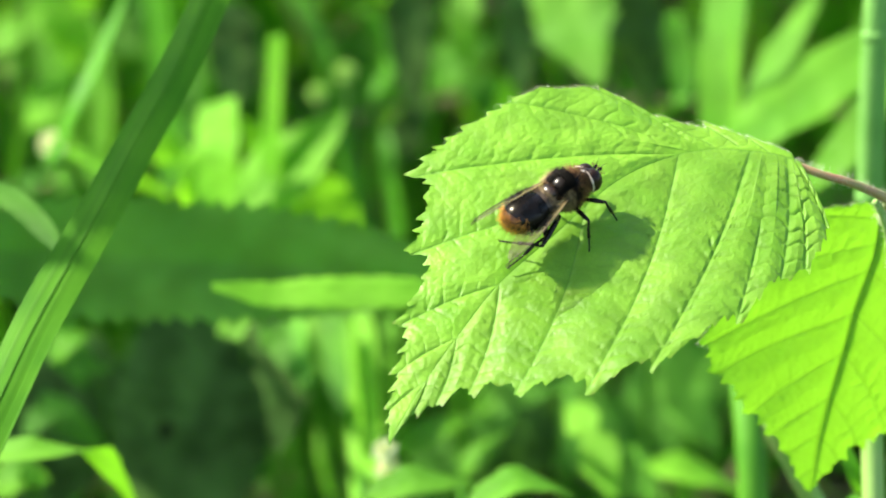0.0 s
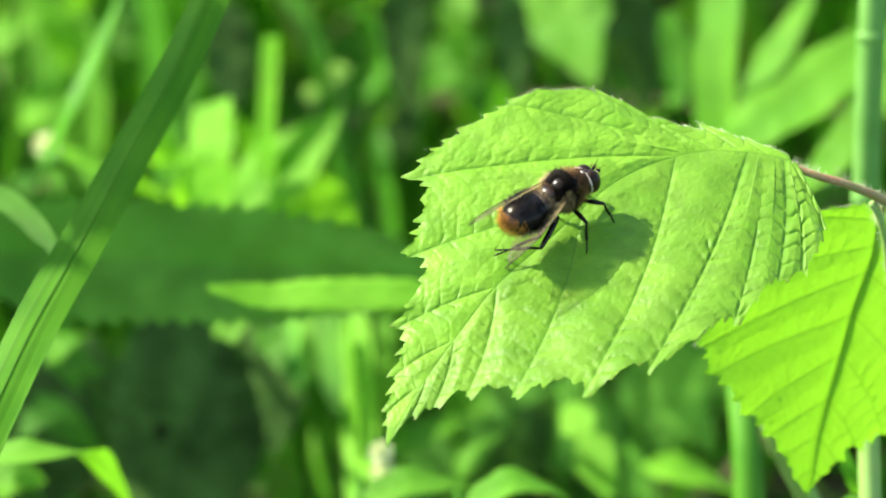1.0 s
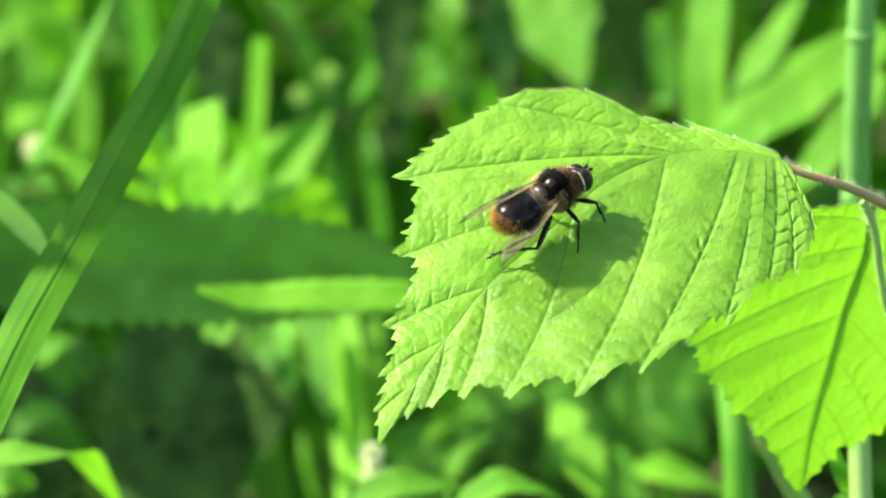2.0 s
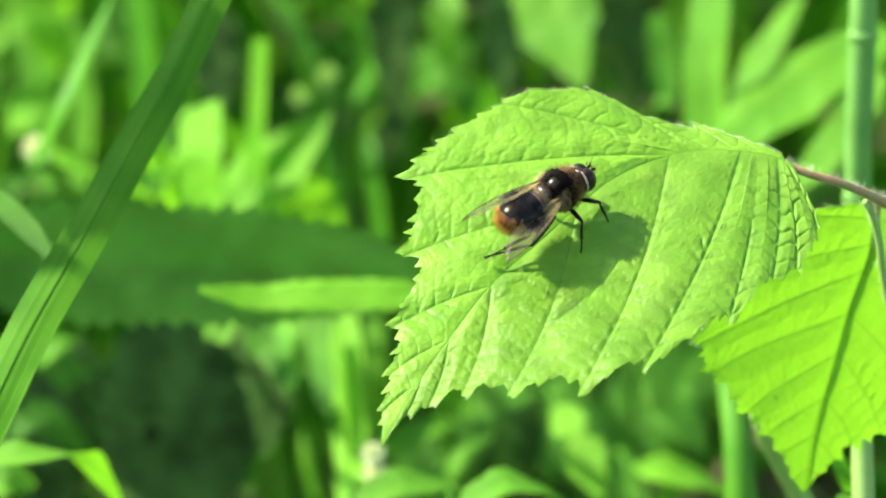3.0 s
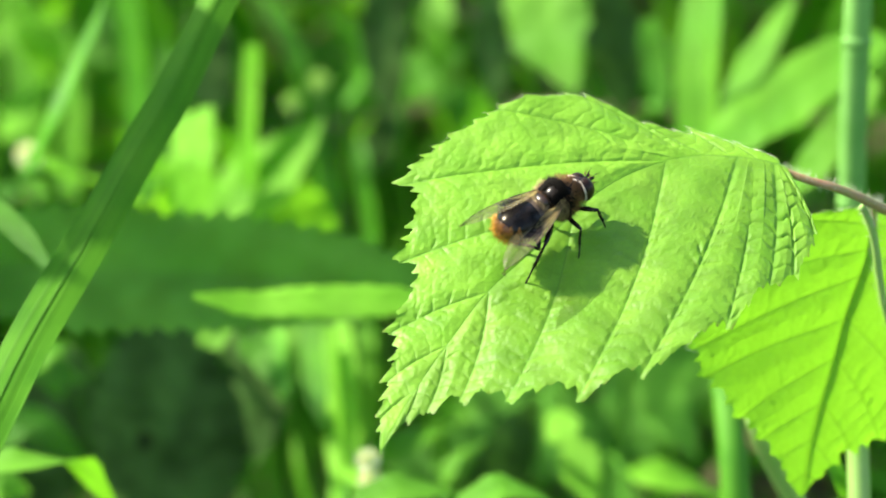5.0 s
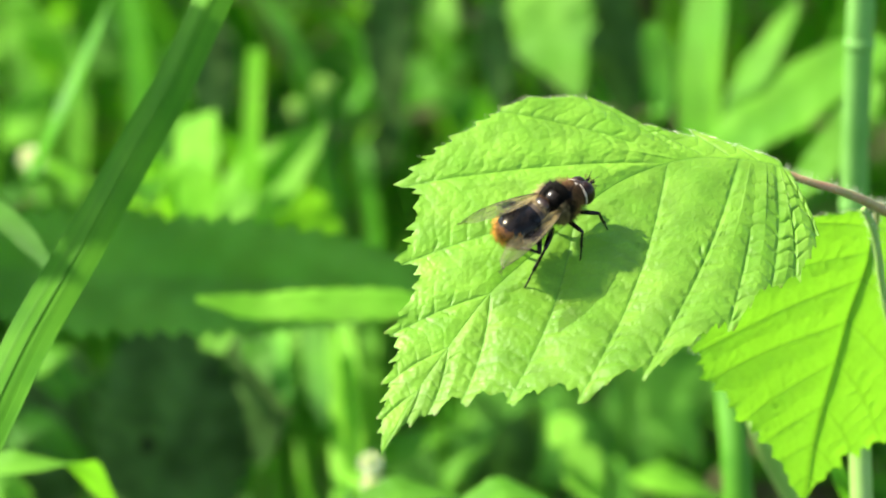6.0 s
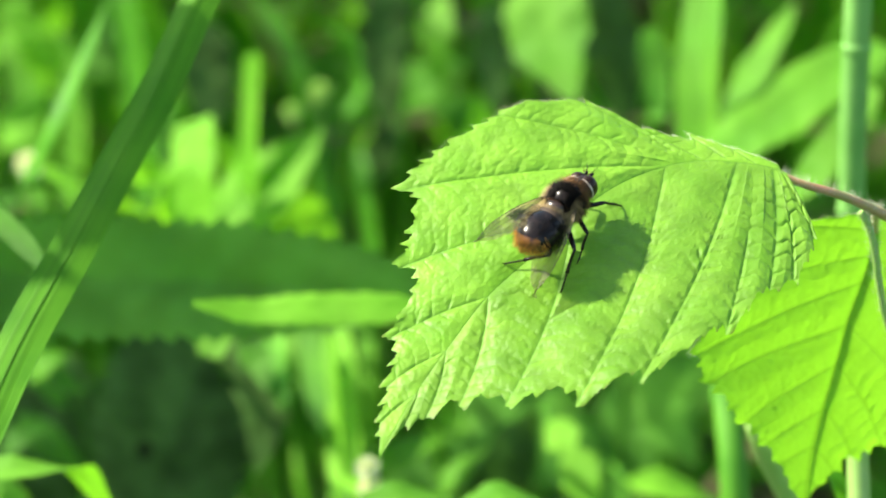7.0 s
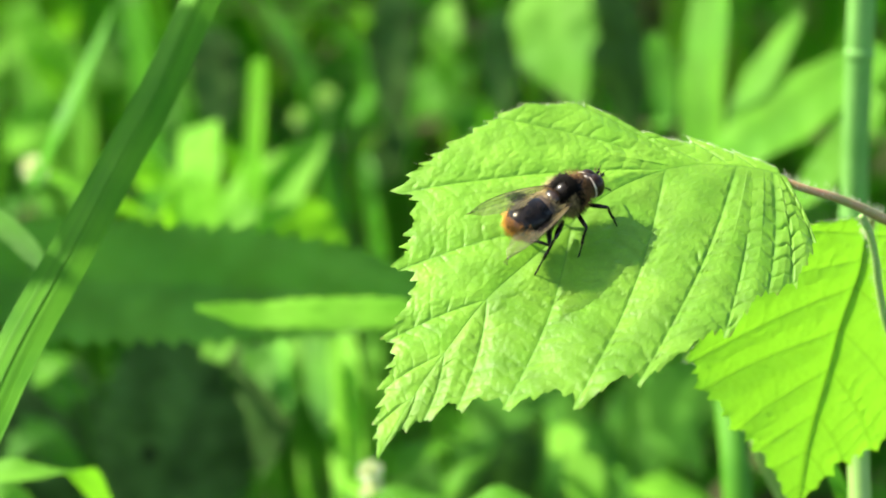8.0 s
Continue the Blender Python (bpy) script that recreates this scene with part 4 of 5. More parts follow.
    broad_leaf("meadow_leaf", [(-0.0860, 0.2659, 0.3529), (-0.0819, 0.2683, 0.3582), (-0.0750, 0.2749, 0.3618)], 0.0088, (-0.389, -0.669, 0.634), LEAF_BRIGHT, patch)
    broad_leaf("meadow_leaf", [(-0.0791, 0.2118, 0.3618), (-0.0765, 0.2131, 0.3646), (-0.0724, 0.2180, 0.3648)], 0.0050, (-0.291, -0.628, 0.722), LEAF_MID, patch)
    broad_leaf("meadow_leaf", [(-0.0660, 0.1591, 0.3633), (-0.0632, 0.1567, 0.3582), (-0.0603, 0.1539, 0.3521)], 0.0081, (-0.398, -0.728, 0.559), LEAF_MID, patch, teeth=5)
    broad_leaf("meadow_leaf", [(-0.0692, 0.1612, 0.3471), (-0.0628, 0.1553, 0.3448), (-0.0570, 0.1533, 0.3405)], 0.0060, (-0.389, -0.669, 0.634), LEAF_MID, patch, teeth=5)
    broad_leaf("meadow_leaf", [(-0.0685, 0.1080, 0.3579), (-0.0650, 0.1094, 0.3610), (-0.0598, 0.1091, 0.3602)], 0.0066, (-0.303, -0.519, 0.799), LEAF_BRIGHT, patch, teeth=5)
    for spot, size, petals in (((-0.0193, 0.2503, 0.3716), 0.0023, PETAL), ((-0.0247, 0.2486, 0.3679), 0.0020, PETAL), ((-0.0180, 0.1979, 0.3633), 0.0015, PETAL), ((-0.0672, 0.1800, 0.3859), 0.0024, PETAL_CREAM), ((-0.0081, 0.0780, 0.3825), 0.0019, PETAL_CREAM), ((-0.0078, 0.0780, 0.3793), 0.0019, PETAL_CREAM), ((-0.0311, 0.1585, 0.3309), 0.0013, PETAL), ((-0.0883, 0.2713, 0.3644), 0.0022, PETAL)):
        blossom(spot, size, petals, "small round cream flower head" if petals is PETAL_CREAM else "small round pale green flower head")


build_meadow()


def build_undergrowth():
    """The dense growth behind and round about: blades and leaves beyond counting, one sheet each."""
    rng = random.Random(12)

    def sprout(bm, foot, tall, width, lean, kind):
        tip = foot + Vector((lean.x, lean.y, tall))
        side = Vector((rng.uniform(-1, 1), rng.uniform(-1, 1), 0)).normalized()
        rows = []
        for k in range(6):
            u = k / 5
            c = foot.lerp(tip, u) + Vector((lean.x, lean.y, -0.35 * tall * u)) * (u * u)
            w = width * (0.7, 1.0, 1.0, 0.8, 0.5, 0.04)[k] / 2
            rows.append([c - side * w, c - Vector((0, 0, w * 0.3)), c + side * w])
        grid(bm, rows)

    def frond(bm, c, size):
        d = Vector((rng.gauss(0, 1), rng.gauss(0, 1), rng.gauss(-0.2, 0.5))).normalized()
        side = d.cross(Vector((rng.uniform(-0.6, 0.6), rng.uniform(-0.6, 0.6), 1))).normalized()
        nrm = side.cross(d)
        rows = []
        for k in range(7):
            u = k / 6
            w = size * (0.06, 0.34, 0.46, 0.42, 0.32, 0.18, 0.01)[k]
            p = c + d * size * u * 1.5 - Vector((0, 0, size * 0.5 * u * u))
            rows.append([p - side * w + nrm * w * 0.25, p, p + side * w + nrm * w * 0.25])
        grid(bm, rows)

    # tall grass and leaves behind
    bm = bmesh.new()
    for _ in range(5200):
        y = 0.42 + 1.4 * rng.random() ** 1.6
        x = rng.gauss(0, 0.30) * (1 + 1.2 * y)
        sprout(bm, Vector((x, y, 0)), rng.uniform(0.25, 0.75), rng.uniform(0.003, 0.009), Vector((rng.gauss(0, 0.07), rng.gauss(0, 0.05), 0)), 0)
    tagged(part("grass", bm, GRASS), "dense tall green grass behind the leaves", "grass", kind="stuff")
    bm = bmesh.new()
    for _ in range(5200):
        y = 0.40 + 1.0 * rng.random() ** 1.5
        x = rng.uniform(-0.28, 0.28) * (1 + 1.6 * y)
        frond(bm, Vector((x, y, rng.uniform(0.03, 0.62))), rng.uniform(0.008, 0.024))
    tagged(part("undergrowth", bm, LEAF_MID), "dense small-leaved green undergrowth in broken shade", "undergrowth", kind="stuff")
    bm = bmesh.new()
    for _ in range(2400):
        y = 0.40 + 0.9 * rng.random()
        x = rng.uniform(-0.3, 0.3) * (1 + y)
        sprout(bm, Vector((x, y, 0)), rng.uniform(0.2, 0.6), rng.uniform(0.003, 0.008), Vector((rng.gauss(0, 0.12), rng.gauss(0, 0.06), 0)), 0)
    tagged(part("dry_grass", bm, DRY), "old brownish grass deep in the meadow", "dry grass", kind="stuff")
    # growth round the sides and below, out of which the raspberry grows
    bm = bmesh.new()
    for _ in range(14000):
        a = rng.uniform(0, math.tau)
        r = 0.35 + 3.6 * rng.random()
        x, y = r * math.cos(a), r * math.sin(a) + 0.05
        if 0.3 < y < 1.2 and abs(x) < 0.4 or -0.62 < y < -0.1 and abs(x) < 0.25:
            continue
        sprout(bm, Vector((x, y, 0)), rng.uniform(0.2, 0.5), rng.uniform(0.003, 0.008), Vector((rng.gauss(0, 0.06), rng.gauss(0, 0.06), 0)), 0)
    tagged(part("grass", bm, GRASS), "green meadow grass round about", "grass", kind="stuff")


build_undergrowth()


# ---- the hoverfly; x forward, y to its left, z up from the leaf, millimetres ----
def mm(*v):
    return Vector(v) / 1000


def shell_spots(rng, centre, radii, count, keep, turn=None):
    """Random points on an ellipsoid with their normals."""
    out = []
    while len(out) < count:
        d = Vector((rng.gauss(0, 1), rng.gauss(0, 1), rng.gauss(0, 1))).normalized()
        p = Vector((d.x * radii[0], d.y * radii[1], d.z * radii[2]))
        nrm = Vector((d.x / radii[0], d.y / radii[1], d.z / radii[2])).normalized()
        if turn:
            p, nrm = turn @ p, turn @ nrm
        if keep(d):
            out.append((p / 1000 + mm(*centre), nrm))
    return out


LEGS = {  # hip, lengths of femur and shin
    "front": ((3.1, 0.9, 2.7), 2.3, 3.0),
    "middle": ((1.7, 1.1, 2.6), 2.5, 3.1),
    "hind": ((0.0, 1.1, 2.4), 4.0, 4.5),
}


def limb(hip, foot, femur, shin, bend):
    """Poses of femur and shin (x along each) that join hip and foot, the knee towards bend."""
    hip, foot = Vector(hip), Vector(foot)
    d = foot - hip
    l = min(d.length, (femur + shin) * 0.995)
    d.normalize()
    a = (femur * femur + l * l - shin * shin) / (2 * l)
    h = math.sqrt(max(0.0, femur * femur - a * a))
    b = Vector(bend)
    b = (b - d * b.dot(d)).normalized()
    knee = hip + d * a + b * h

    def along(p, q):
        x = (q - p).normalized()
        y = x.cross(b).normalized()
        z = x.cross(y)
        m = Matrix((x, y, z)).transposed().to_4x4()
        m.translation = p / 1000
        return m

    upper = along(hip, knee)
    lower = along(knee, hip + d * l)
    return upper, upper.inverted() @ lower


def build_fly():
    rng = random.Random(5)
    fly = new("hoverfly")
    fly.scale = (1.08, 1.08, 1.08)
    tagged(fly, "furry black hoverfly with an orange tail standing on the leaf", "hoverfly")
    # thorax
    bm = bmesh.new()
    tc, tr = (1.8, 0, 4.15), (2.0, 1.65, 1.7)
    ball(bm, mm(*tc), mm(*tr), shape=lambda v: Vector((v.x, v.y * (1 - 0.10 * v.x), v.z * (1 - 0.08 * v.x))), segs=32)
    thorax = part("thorax", bm, FLY_DULL, fly, "shiny black thorax")
    bm = bmesh.new()
    ball(bm, mm(-0.33, 0, 4.92), mm(0.64, 0.92, 0.50), segs=20)
    part("scutellum", bm, FLY_BROWN, thorax, "shiny dark brown scutellum")
    bm = bmesh.new()
    hairs(bm, shell_spots(rng, tc, tr, 2600, lambda d: d.x > 0.2 or d.x < -0.75 or abs(d.y) > 0.75 or d.z < 0.15), 0.0008, 0.000022, rng)
    part("fur", bm, HAIR_TAN, thorax, "brown fur")
    bm = bmesh.new()
    hairs(bm, shell_spots(rng, tc, tr, 900, lambda d: -0.85 < d.x < -0.1 and abs(d.y) > 0.75 and d.z > -0.5), 0.0011, 0.000022, rng, Vector((-0.5, 0, 0)))
    part("fur", bm, HAIR_PALE, thorax, "pale tan tufts beside the wings")
    bm = bmesh.new()
    hairs(bm, shell_spots(rng, tc, tr, 1600, lambda d: -0.75 < d.x < 0.1 and (abs(d.y) > 0.38 or d.x > -0.1)), 0.0008, 0.000024, rng)
    hairs(bm, shell_spots(rng, tc, tr, 4600, lambda d: d.z > 0.0 and d.x < 0.05 and not (-0.75 < d.x < -0.3 and abs(d.y) < 0.35)), 0.00055, 0.000028, rng, spread=0.8)
    part("fur", bm, HAIR_BLACK, thorax, "black fur")
    # head
    bm = bmesh.new()
    ball(bm, mm(4.2, 0, 4.00), mm(0.85, 1.45, 1.25), segs=24)
    head = part("head", bm, FLY_BROWN, fly, "dark head")
    for s in (-1, 1):
        bm = bmesh.new()
        ball(bm, mm(4.5, 0.5 * s, 4.05), mm(0.92, 1.02, 1.22), segs=24)
        part("eye", bm, FLY_EYE, head, "large dark maroon eye")
        bm = bmesh.new()
        arc = [mm(3.92 - 0.1 * abs(q), s * 1.6 * math.sin(q), 4.05 + 1.36 * math.cos(q)) for q in (0.25 + k * 0.16 for k in range(11))]
        tube(bm, arc, (0.00005, 0.00011, 0.00007), 8)
        part("eye_rim", bm, FLY_BAND, head, "pale rim behind the eye")
        bm = bmesh.new()
        tube(bm, [mm(5.15, 0.2 * s, 4.45), mm(5.50, 0.28 * s, 4.7), mm(5.75, 0.34 * s, 4.65)], (0.00010, 0.00017, 0.00014), 8)
        tube(bm, [mm(5.55, 0.3 * s, 4.75), mm(5.95, 0.42 * s, 5.1), mm(6.25, 0.6 * s, 5.2)], (0.00004, 0.000015), 5)
        part("antenna", bm, FLY_BLACK, head, "short dark antenna")
    bm = bmesh.new()
    ball(bm, mm(5.10, 0, 3.55), mm(0.5, 0.55, 0.75), segs=16)
    part("face", bm, FLY_BAND, head, "pale hairy face")
    bm = bmesh.new()
    hairs(bm, shell_spots(rng, (4.6, 0, 3.95), (1.15, 1.5, 1.35), 320, lambda d: (d.x > 0.55 and abs(d.y) < 0.35) or d.x < -0.35), 0.0006, 0.00002, rng)
    part("fur", bm, HAIR_TAN, head, "tan fur")
    # abdomen
    ac, ar = (-2.85, 0, 3.8), (2.75, 2.02, 1.65)
    tilt = Matrix.Rotation(radians(2), 3, "Y")
    bm = bmesh.new()
    ball(bm, mm(*ac), mm(*ar), tilt, lambda v: Vector((v.x, v.y * (1 - 0.12 * v.x) , v.z)), 36)
    abdomen = part("abdomen", bm, FLY_BLACK, fly, "shiny black abdomen")
    for x in (-1.6,):
        bm = bmesh.new()
        k = math.sqrt(max(0.05, 1 - ((x - ac[0]) / ar[0]) ** 2))
        arc = [mm(x, ar[1] * 1.005 * k * math.sin(q) * (1 - 0.12 * (x - ac[0]) / ar[0]), ac[2] - 0.035 * (x - ac[0]) + ar[2] * 1.0 * k * math.cos(q)) for q in (-1.25 + j * 0.125 for j in range(21))]
        tube(bm, arc, (0.00002, 0.000045, 0.00002), 6)
        part("segment_rim", bm, FLY_BAND, abdomen, "thin pale segment rim")
    bm = bmesh.new()
    ball(bm, mm(ac[0] + 1.30, 0, ac[2] + 0.02), mm(1.30, 1.74, 1.48), tilt, segs=28)
    part("front_segment", bm, TERGITE, abdomen, "dull brown front segment")
    bm = bmesh.new()
    ball(bm, mm(ac[0] - 1.16, 0, ac[2] - 0.13), mm(1.68, 1.78, 1.46), tilt, segs=28)
    part("tail_segment", bm, TAIL_RUST, abdomen, "rust-brown tail segment")
    bm = bmesh.new()
    hairs(bm, shell_spots(rng, ac, ar, 420, lambda d: d.x < -0.70 and d.z < 0.50, tilt), 0.0006, 0.00002, rng, Vector((-0.4, 0, -0.1)), 0.5)
    hairs(bm, shell_spots(rng, ac, ar, 300, lambda d: d.x < -0.5 and (abs(d.y) > 0.7 or d.z < -0.1), tilt), 0.0007, 0.000026, rng, Vector((-0.3, 0, -0.2)))
    part("tail_fur", bm, HAIR_ORANGE, abdomen, "orange tail fur")
    bm = bmesh.new()
    hairs(bm, shell_spots(rng, ac, ar, 1100, lambda d: -0.6 < d.x < 0.7 and abs(d.y) > 0.4, tilt), 0.0008, 0.000022, rng, Vector((-0.3, 0, 0)))
    part("fur", bm, HAIR_BLACK, abdomen, "black fur")
    bm = bmesh.new()
    hairs(bm, shell_spots(rng, ac, ar, 900, lambda d: d.x > 0.5 and d.z > -0.4, tilt), 0.0007, 0.000024, rng)
    part("fur", bm, HAIR_PALE, abdomen, "pale tan fur")
    # wings: x from root to tip, y towards the trailing edge
    wings = {}
    for side, s in (("left", 1), ("right", -1)):
        rows, uvs = [], []
        for i in range(29):
            u = i / 28
            trail = profile((0.25, 1.3, 2.35, 2.75, 2.6, 2.0, 0.15), u)
            lead = profile((0.15, 0.5, 0.65, 0.6, 0.4, 0.0, -0.9), u)
            row, uv = [], []
            for j in range(13):
                w = j / 12
                y = -lead + (lead + trail) * w
                z = 0.10 * math.sin(w * 9 + u * 2) * math.sin(math.pi * w) + 0.25 * math.sin(math.pi * u) * (1 - w) - 0.35 * u * u * w
                row.append(mm(10.0 * u, s * y * 0.76, z))
                uv.append((u, w))
            rows.append(row)
            uvs.append(uv)
        bm = bmesh.new()
        grid(bm, rows, uvs)
        wing = part("wing", bm, WING, fly, "clear wing with a smoky brown patch")
        wings[side] = wing
        for path in ([(0, 0.02), (10, 0.02), (20, 0.02), (27, 0.06)], [(1, 0.15), (10, 0.16), (20, 0.18), (27, 0.3)], [(1, 0.25), (12, 0.33), (20, 0.36), (26, 0.5)],
                     [(2, 0.4), (10, 0.55), (17, 0.66), (22, 0.9)], [(2, 0.6), (8, 0.8), (12, 0.98)], [(14, 0.17), (15, 0.35)], [(19, 0.36), (19, 0.72)]):
            pts = [rows[a][round(b * 12)] + mm(0, 0, 0.02) for a, b in path]
            bm = bmesh.new()
            tube(bm, curve_points(pts, 12), (0.00005, 0.00003) if path[0][1] < 0.1 else (0.00002, 0.000014), 5)
            part("vein", bm, VEIN_BROWN, wing)
    # legs
    legs = {}
    for kind, (hip, femur, shin) in LEGS.items():
        for s in (-1, 1):
            thick = {"front": 0.72, "middle": 0.75, "hind": 0.9}[kind]
            bm = bmesh.new()
            tube(bm, [mm(femur * u, 0, 0) for u in (0, 0.15, 0.35, 0.6, 0.85, 1.0)], [a * thick / 1000 for a in (0.20, 0.30, 0.34, 0.28, 0.18)], 10)
            leg = part("leg", bm, FLY_BLACK, fly, "black jointed leg")
            bm = bmesh.new()
            tib = shin * 0.56
            tube(bm, [mm(tib * u, 0, 0.12 * math.sin(math.pi * u)) for u in (0, 0.2, 0.5, 0.8, 1.0)], [a * thick / 1000 for a in (0.12, 0.17, 0.18, 0.22)], 8)
            for k in range(5):
                a0, a1 = tib + (shin - tib) * k / 5, tib + (shin - tib) * (k + 0.9) / 5
                tube(bm, [mm(a0, 0, 0), mm((a0 + a1) / 2, 0, 0), mm(a1, 0, 0)], [a * thick / 1000 for a in (0.08, 0.11, 0.09)], 7)
            for c in (-1, 1):
                tube(bm, [mm(shin, 0, 0), mm(shin + 0.22, 0.14 * c, 0.05)], (0.00006, 0.00002), 5)
            spots = [(mm(shin * rng.uniform(0.05, 0.95), 0, 0), Vector((rng.uniform(0, 0.6), rng.gauss(0, 1), rng.gauss(0, 1))).normalized()) for _ in range(90)]
            hairs(bm, spots, 0.0004, 0.000015, rng)
            shinob = part("shin", bm, FLY_BLACK, leg)
            legs[kind, s] = (leg, shinob)
    return fly, wings, legs


fly, wings, legs = build_fly()


# ---- what moves ----
def feet(kind, s):
    """Where a foot is, in the fly's space: seconds, x, y, z. The hind feet rub each other up to 4.2 s."""
    rows = list(FEET[kind, s])
    if kind == "hind":
        early = []
        for k in range(43):
            t = k / 10
            (t0, *p0), (t1, *p1) = next((a, b) for a, b in zip(GROOM[s], GROOM[s][1:]) if b[0] >= t)
            base = Vector(p0).lerp(Vector(p1), (t - t0) / (t1 - t0))
            swing = math.sin(t * math.tau * 2.9 + (0 if s > 0 else 2.6)) * (0.3 if t0 > 2.7 or t1 > 2.7 else 0.45)
            early.append((t, *(base + Vector((swing, 0.1 * swing, 0.2 * swing * s)))))
        rows = early + rows
    return rows


def wing_pose(s, spread, lift, roll):
    """Wing swept back: spread out from the body's line, lifted, and rolled about its length."""
    m = Matrix.Rotation(radians(180 - s * spread), 4, "Z") @ Matrix.Rotation(radians(-lift), 4, "Y") @ Matrix.Rotation(radians(roll * s), 4, "X")
    m.translation = mm(0.9, 1.6 * s, 4.7)
    return m


def motions():
    # the tall blade leans to and fro; the young leaf swings on its stalk
    start = tall_blade.matrix_basis.copy()
    pivot = Matrix.Translation(BLADE_PIVOT)
    walk(tall_blade, [(t, pivot @ Matrix.Rotation(radians(a), 4, SIGHT) @ pivot.inverted() @ start) for t, a in BLADE_SWAY])
    walk(young_leaf, [(t, Matrix.Translation((x, 0, 0)) @ YOUNG_BASE @ pose(0, 0, 0, 0, a, 0)) for t, x, a in YOUNG_SWAY])
    # seconds, place on the leaf (mm from its base), heading in degrees
    rows = []
    for t, x, y, turn in FLY_PATH:
        rows.append((t, LEAF_BASE @ pose(x / 1000, y / 1000, FLY_LIFT / 1000, 0, 0, turn) @ pose(0, 0, 0, 0, FLY_PITCH) @ pose(0, 0, 0.004, -FLY_ROLL) @ pose(0, 0, -0.004)))
    walk(fly, rows)
    for (kind, s), (leg, lower) in legs.items():
        hip, femur, shin = LEGS[kind]
        bend = (0.1, 0.8 * s, 1.0) if kind != "hind" else (0.5, 1.0 * s, 0.25)
        if s > 0:
            bend = (0.0, -0.3, 1.0) if kind != "hind" else (0.0, -1.0, 0.1)
        tuck = (-1.0, 0.2, -0.1)
        poses = [(t, *limb((hip[0], hip[1] * s, hip[2]), foot, femur, shin, (0.0, -0.5, 1.0) if t > 4.3 and kind == "hind" and s < 0 else tuck if kind == "hind" and s > 0 and t > 4.3 and foot[0] > -3 else bend)) for t, *foot in feet(kind, s)]
        walk(leg, [(t, a) for t, a, b in poses])
        walk(lower, [(t, b) for t, a, b in poses])
    for side, s in (("left", 1), ("right", -1)):
        walk(wings[side], [(t, wing_pose(s, spread, lift, roll)) for t, spread, lift, roll in WING_PATH[side]])


SIGHT = Vector((0.000, 0.906, -0.423))
BLADE_PIVOT = Vector((-0.0570, -0.0091, 0.4139))
BLADE_SWAY = ((0.0, 0.00), (0.5, 0.44), (1.0, 0.22), (1.5, 0.33), (2.8, 0.16), (3.0, 0.93), (3.5, 0.93), (4.0, 0.93), (4.5, 1.36), (5.2, 1.86), (5.8, 2.18), (6.0, 0.98), (6.5, 0.05), (7.0, -0.05), (7.5, 0.05), (8.0, -0.27))
YOUNG_SWAY = ((0.0, 0.00000, -0.00), (0.5, 0.00006, -0.58), (1.0, 0.00013, -0.44), (1.5, 0.00006, -0.73), (3.0, 0.00058, -1.79), (3.5, 0.00065, -2.41), (4.0, 0.00103, -3.87), (4.5, 0.00084, -3.54), (6.0, 0.00065, -1.79), (6.5, 0.00103, -4.20), (7.0, 0.00097, -3.05), (7.5, 0.00052, -1.79), (8.0, 0.00000, 0.14))
FLY_LIFT = 0.25
FLY_PITCH = 3
FLY_ROLL = 7
FLY_PATH = (
    (0.0, -26.02, -10.68, 37.5),
    (0.5, -25.85, -10.53, 37.4),
    (1.0, -25.88, -10.55, 37.3),
    (1.5, -25.75, -10.54, 37.6),
    (3.0, -25.69, -10.56, 38.2),
    (3.5, -25.74, -10.77, 39.2),
    (4.0, -25.64, -10.79, 38.0),
    (4.5, -25.61, -10.88, 36.9),
    (6.0, -25.75, -11.25, 37.4),
    (6.5, -25.78, -11.50, 36.9),
    (6.7, -25.71, -11.42, 36.9),
    (6.8, -24.36, -10.98, 53.2),
    (7.0, -24.25, -11.03, 54.2),
    (7.3, -24.19, -10.98, 53.2),
    (7.4, -24.18, -10.88, 51.2),
    (7.5, -24.69, -10.41, 40.7),
    (7.7, -24.37, -10.00, 40.7),
    (8.0, -24.32, -9.33, 37.7),
)
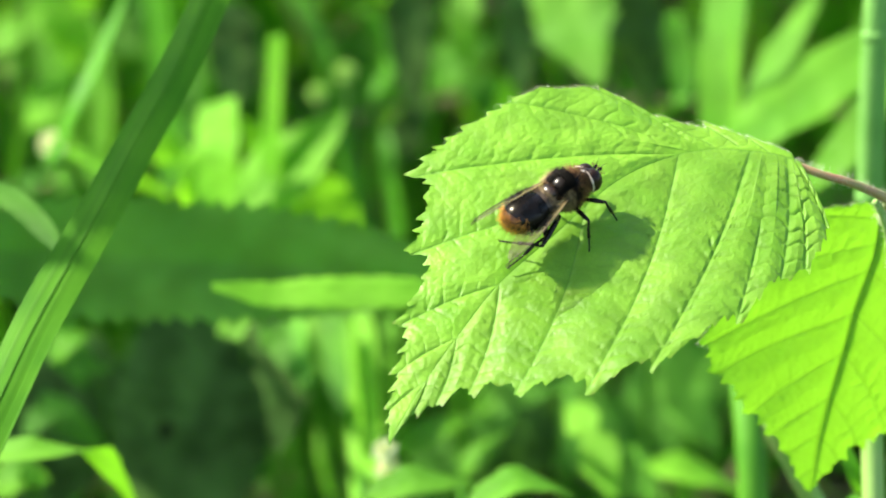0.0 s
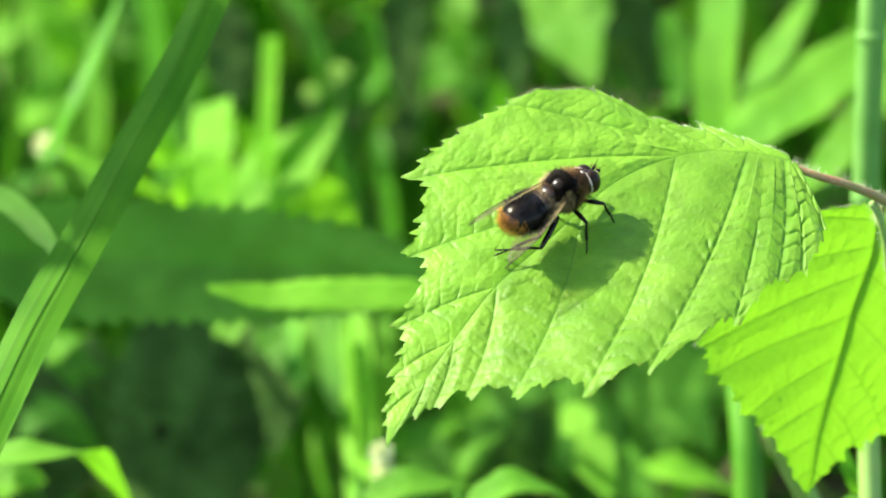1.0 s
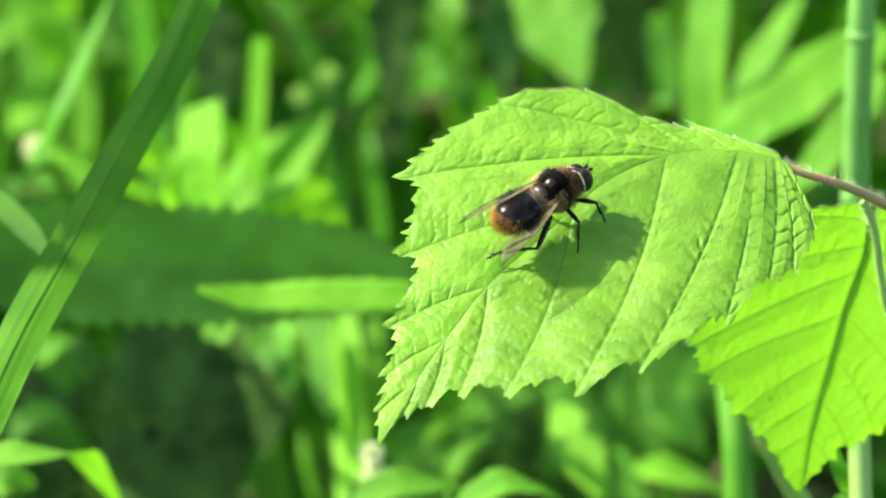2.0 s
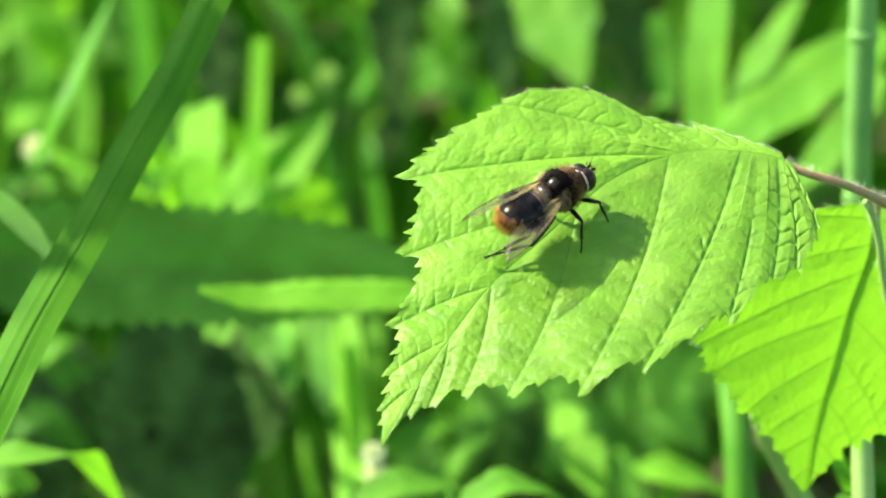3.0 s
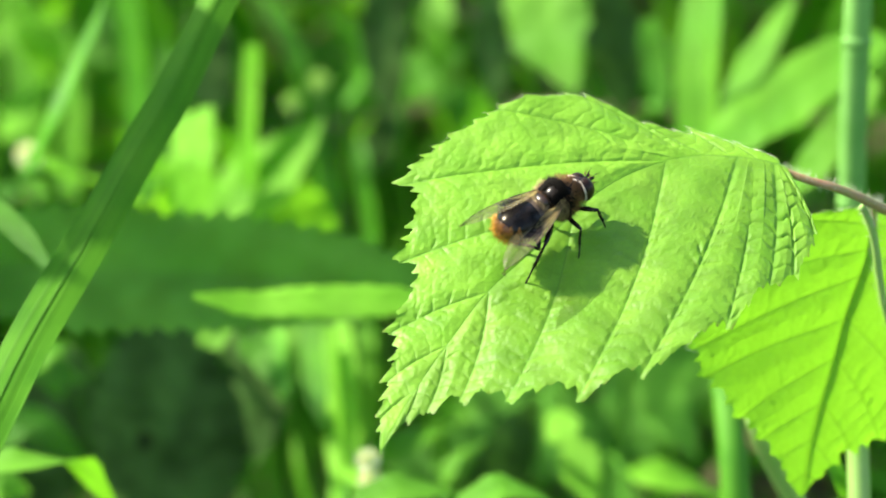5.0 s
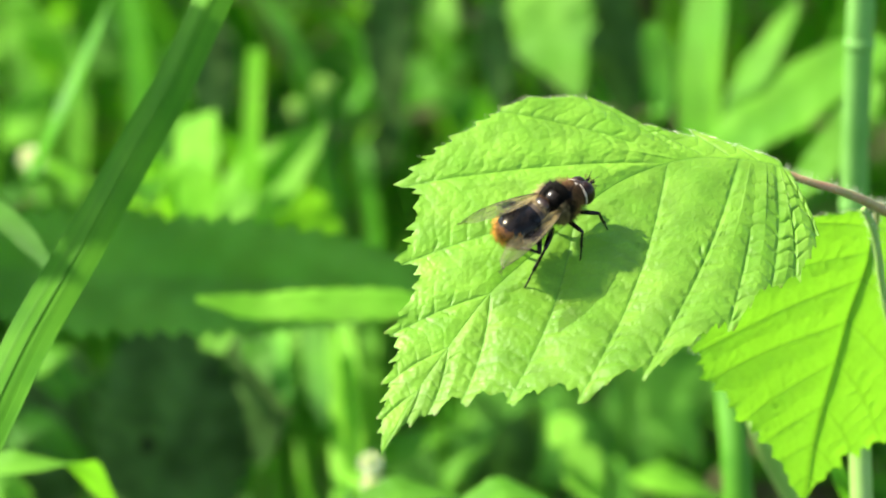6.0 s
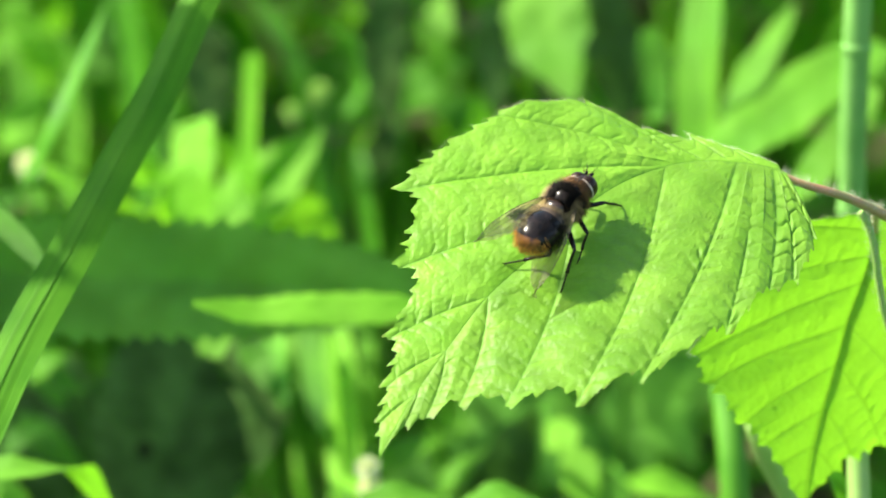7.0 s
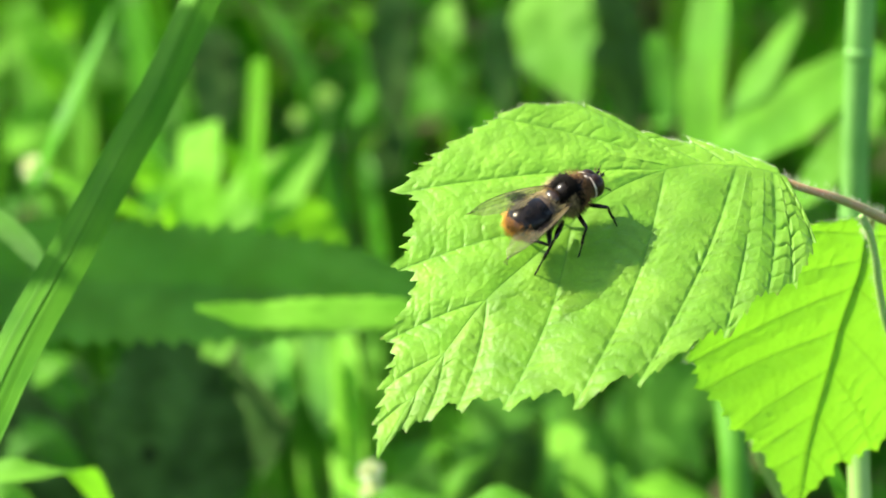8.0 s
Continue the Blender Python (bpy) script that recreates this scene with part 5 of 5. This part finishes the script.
FEET = {
    ("front", -1): ((0, 5.43, -3.09, 0.21), (0.5, 5.24, -3.1, 0.2), (1, 5.27, -3.09, 0.2), (1.5, 5.15, -3.05, 0.2), (3, 5.07, -3.07, 0.19), (3.5, 5.17, -3.02, 0.21), (4, 5.17, -2.86, 0.22), (4.5, 5.27, -2.66, 0.26), (6, 5.56, -2.53, 0.29), (6.5, 5.73, -2.31, 0.32), (6.7, 5.64, -2.33, 0.32), (6.8, 7.35, -2.47, 0.49), (7, 7.27, -2.49, 0.49), (7.3, 7.24, -2.34, 0.5), (7.4, 7.26, -2.15, 0.53), (7.5, 7.67, -1.41, 0.64), (7.7, 7.21, -1.5, 0.61), (7.9, 6.35, -2.77, 0.42), (8, 5.18, -2.99, 0.25)),
    ("middle", -1): ((0, 0.99, -4.28, -0.42), (0.5, 0.8, -4.3, -0.43), (1, 0.84, -4.31, -0.43), (1.5, 0.72, -4.24, -0.43), (3, 0.63, -4.22, -0.43), (3.5, 0.72, -4.1, -0.41), (4, 0.75, -4.02, -0.4), (4.5, 0.88, -3.92, -0.38), (6, 1.15, -3.75, -0.34), (6.5, 1.35, -3.57, -0.31), (6.7, 1.26, -3.61, -0.31), (6.8, -1.03, -2.98, -0.37), (7, -1.12, -2.84, -0.35), (7.3, -1.13, -2.85, -0.36), (7.4, -1.1, -2.95, -0.37), (7.5, -0.37, -3.72, -0.42), (7.7, -0.83, -3.81, -0.46), (7.9, -0.13, -3.5, -0.33), (8, -0.1, -3.54, -0.35)),
    ("hind", -1): ((4.4, -4.65, -3.1, -0.76), (6, -5, -2.93, -0.89), (6.7, -5.09, -2.81, -0.92), (6.8, -4.84, -3.33, -0.98), (7.4, -4.89, -3.42, -0.99), (7.5, -5.27, -2.64, -0.67), (8, -4.85, -2.71, -0.53)),
    ("front", 1): ((0.0, 5.2, 2.2, 0.05), (7.7, 5.2, 2.2, 0.05), (7.8, 6.8, 0.3, 1.9), (8.0, 7.0, 0.1, 1.85)),
    ("middle", 1): ((0.0, 1.0, 3.0, 0.05), (8.0, 1.0, 3.0, 0.05)),
    ("hind", 1): ((4.4, -3.2, 2.4, 0.05), (6.7, -3.2, 2.4, 0.05), (6.8, -5.22, 2.76, 0.1), (7.4, -5.22, 2.76, 0.1), (7.5, -3.2, 2.4, 0.05), (8.0, -3.2, 2.4, 0.05)),
}
GROOM = {
    -1: ((0, -5.64, 1.22, 0.69), (0.4, -6.56, 1.08, 0.51), (0.8, -6.62, 0.27, 0.31), (1.2, -6.36, 1.15, 0.58), (1.6, -6.16, -0.09, 0.37), (2.8, -7.32, 0.59, 0.31), (3.4, -7.47, 0.41, 0.23), (3.6, -7.61, -0.14, 0.09), (3.8, -6.51, -0.48, 0.1), (4.1, -5.74, -1.44, -0.05), (4.3, -4.58, -2.38, 0.13)),
    1: ((0, -6.55, -1.44, -0.23), (0.2, -6.32, 0.92, 0.5), (1.1, -6.34, 0.19, 0.39), (1.2, -5.16, -2.57, -0.02), (1.3, -6.3, -0.4, 0.25), (2.8, -6.88, 0.62, 0.33), (3.6, -7.28, -0.08, 0.15), (3.9, -6.24, -0.52, 0.12), (4.3, -3.6, 1.6, 0.05)),
}
WING_PATH = {
    "left": ((0, -1.8, 1, 45), (1.2, -1.1, 0.6, 45), (1.7, -0.2, 1.1, 42), (2.8, 1.9, 2.1, 36), (3, 2.3, 2.3, 34), (3.5, 3.6, 3.3, 33), (4.5, 1.1, 3.4, 32), (5.8, 3.8, 6.7, 24), (6.5, 4.6, 7.2, 20), (6.7, 4.6, 7.2, 20), (6.8, 8, 7, 7), (7, 13, 4, 7), (7.4, 10.4, 5.5, 7), (7.5, 7.1, 7.5, 6.5), (8, 6.2, 8.1, 6)),
    "right": ((0, 15.4, -12, -6), (1.2, 16.9, -11.5, -6), (1.7, 17.1, -11.2, -3), (2.8, 17.4, -10.6, 10), (3, 17.5, -10.5, 14), (3.5, 18.1, -8.5, 13), (4.5, 18.7, -10.3, 12), (5.8, 16.7, -6.6, 7), (6.5, 14.5, -5.9, 6), (6.7, 14.5, -5.9, 6), (6.8, 9, -24, 5), (7, 9, -24, 5), (7.4, 12, -19, 5), (7.5, 11.6, -3.4, 5), (8, 11.9, -6.8, 4)),
}
motions()
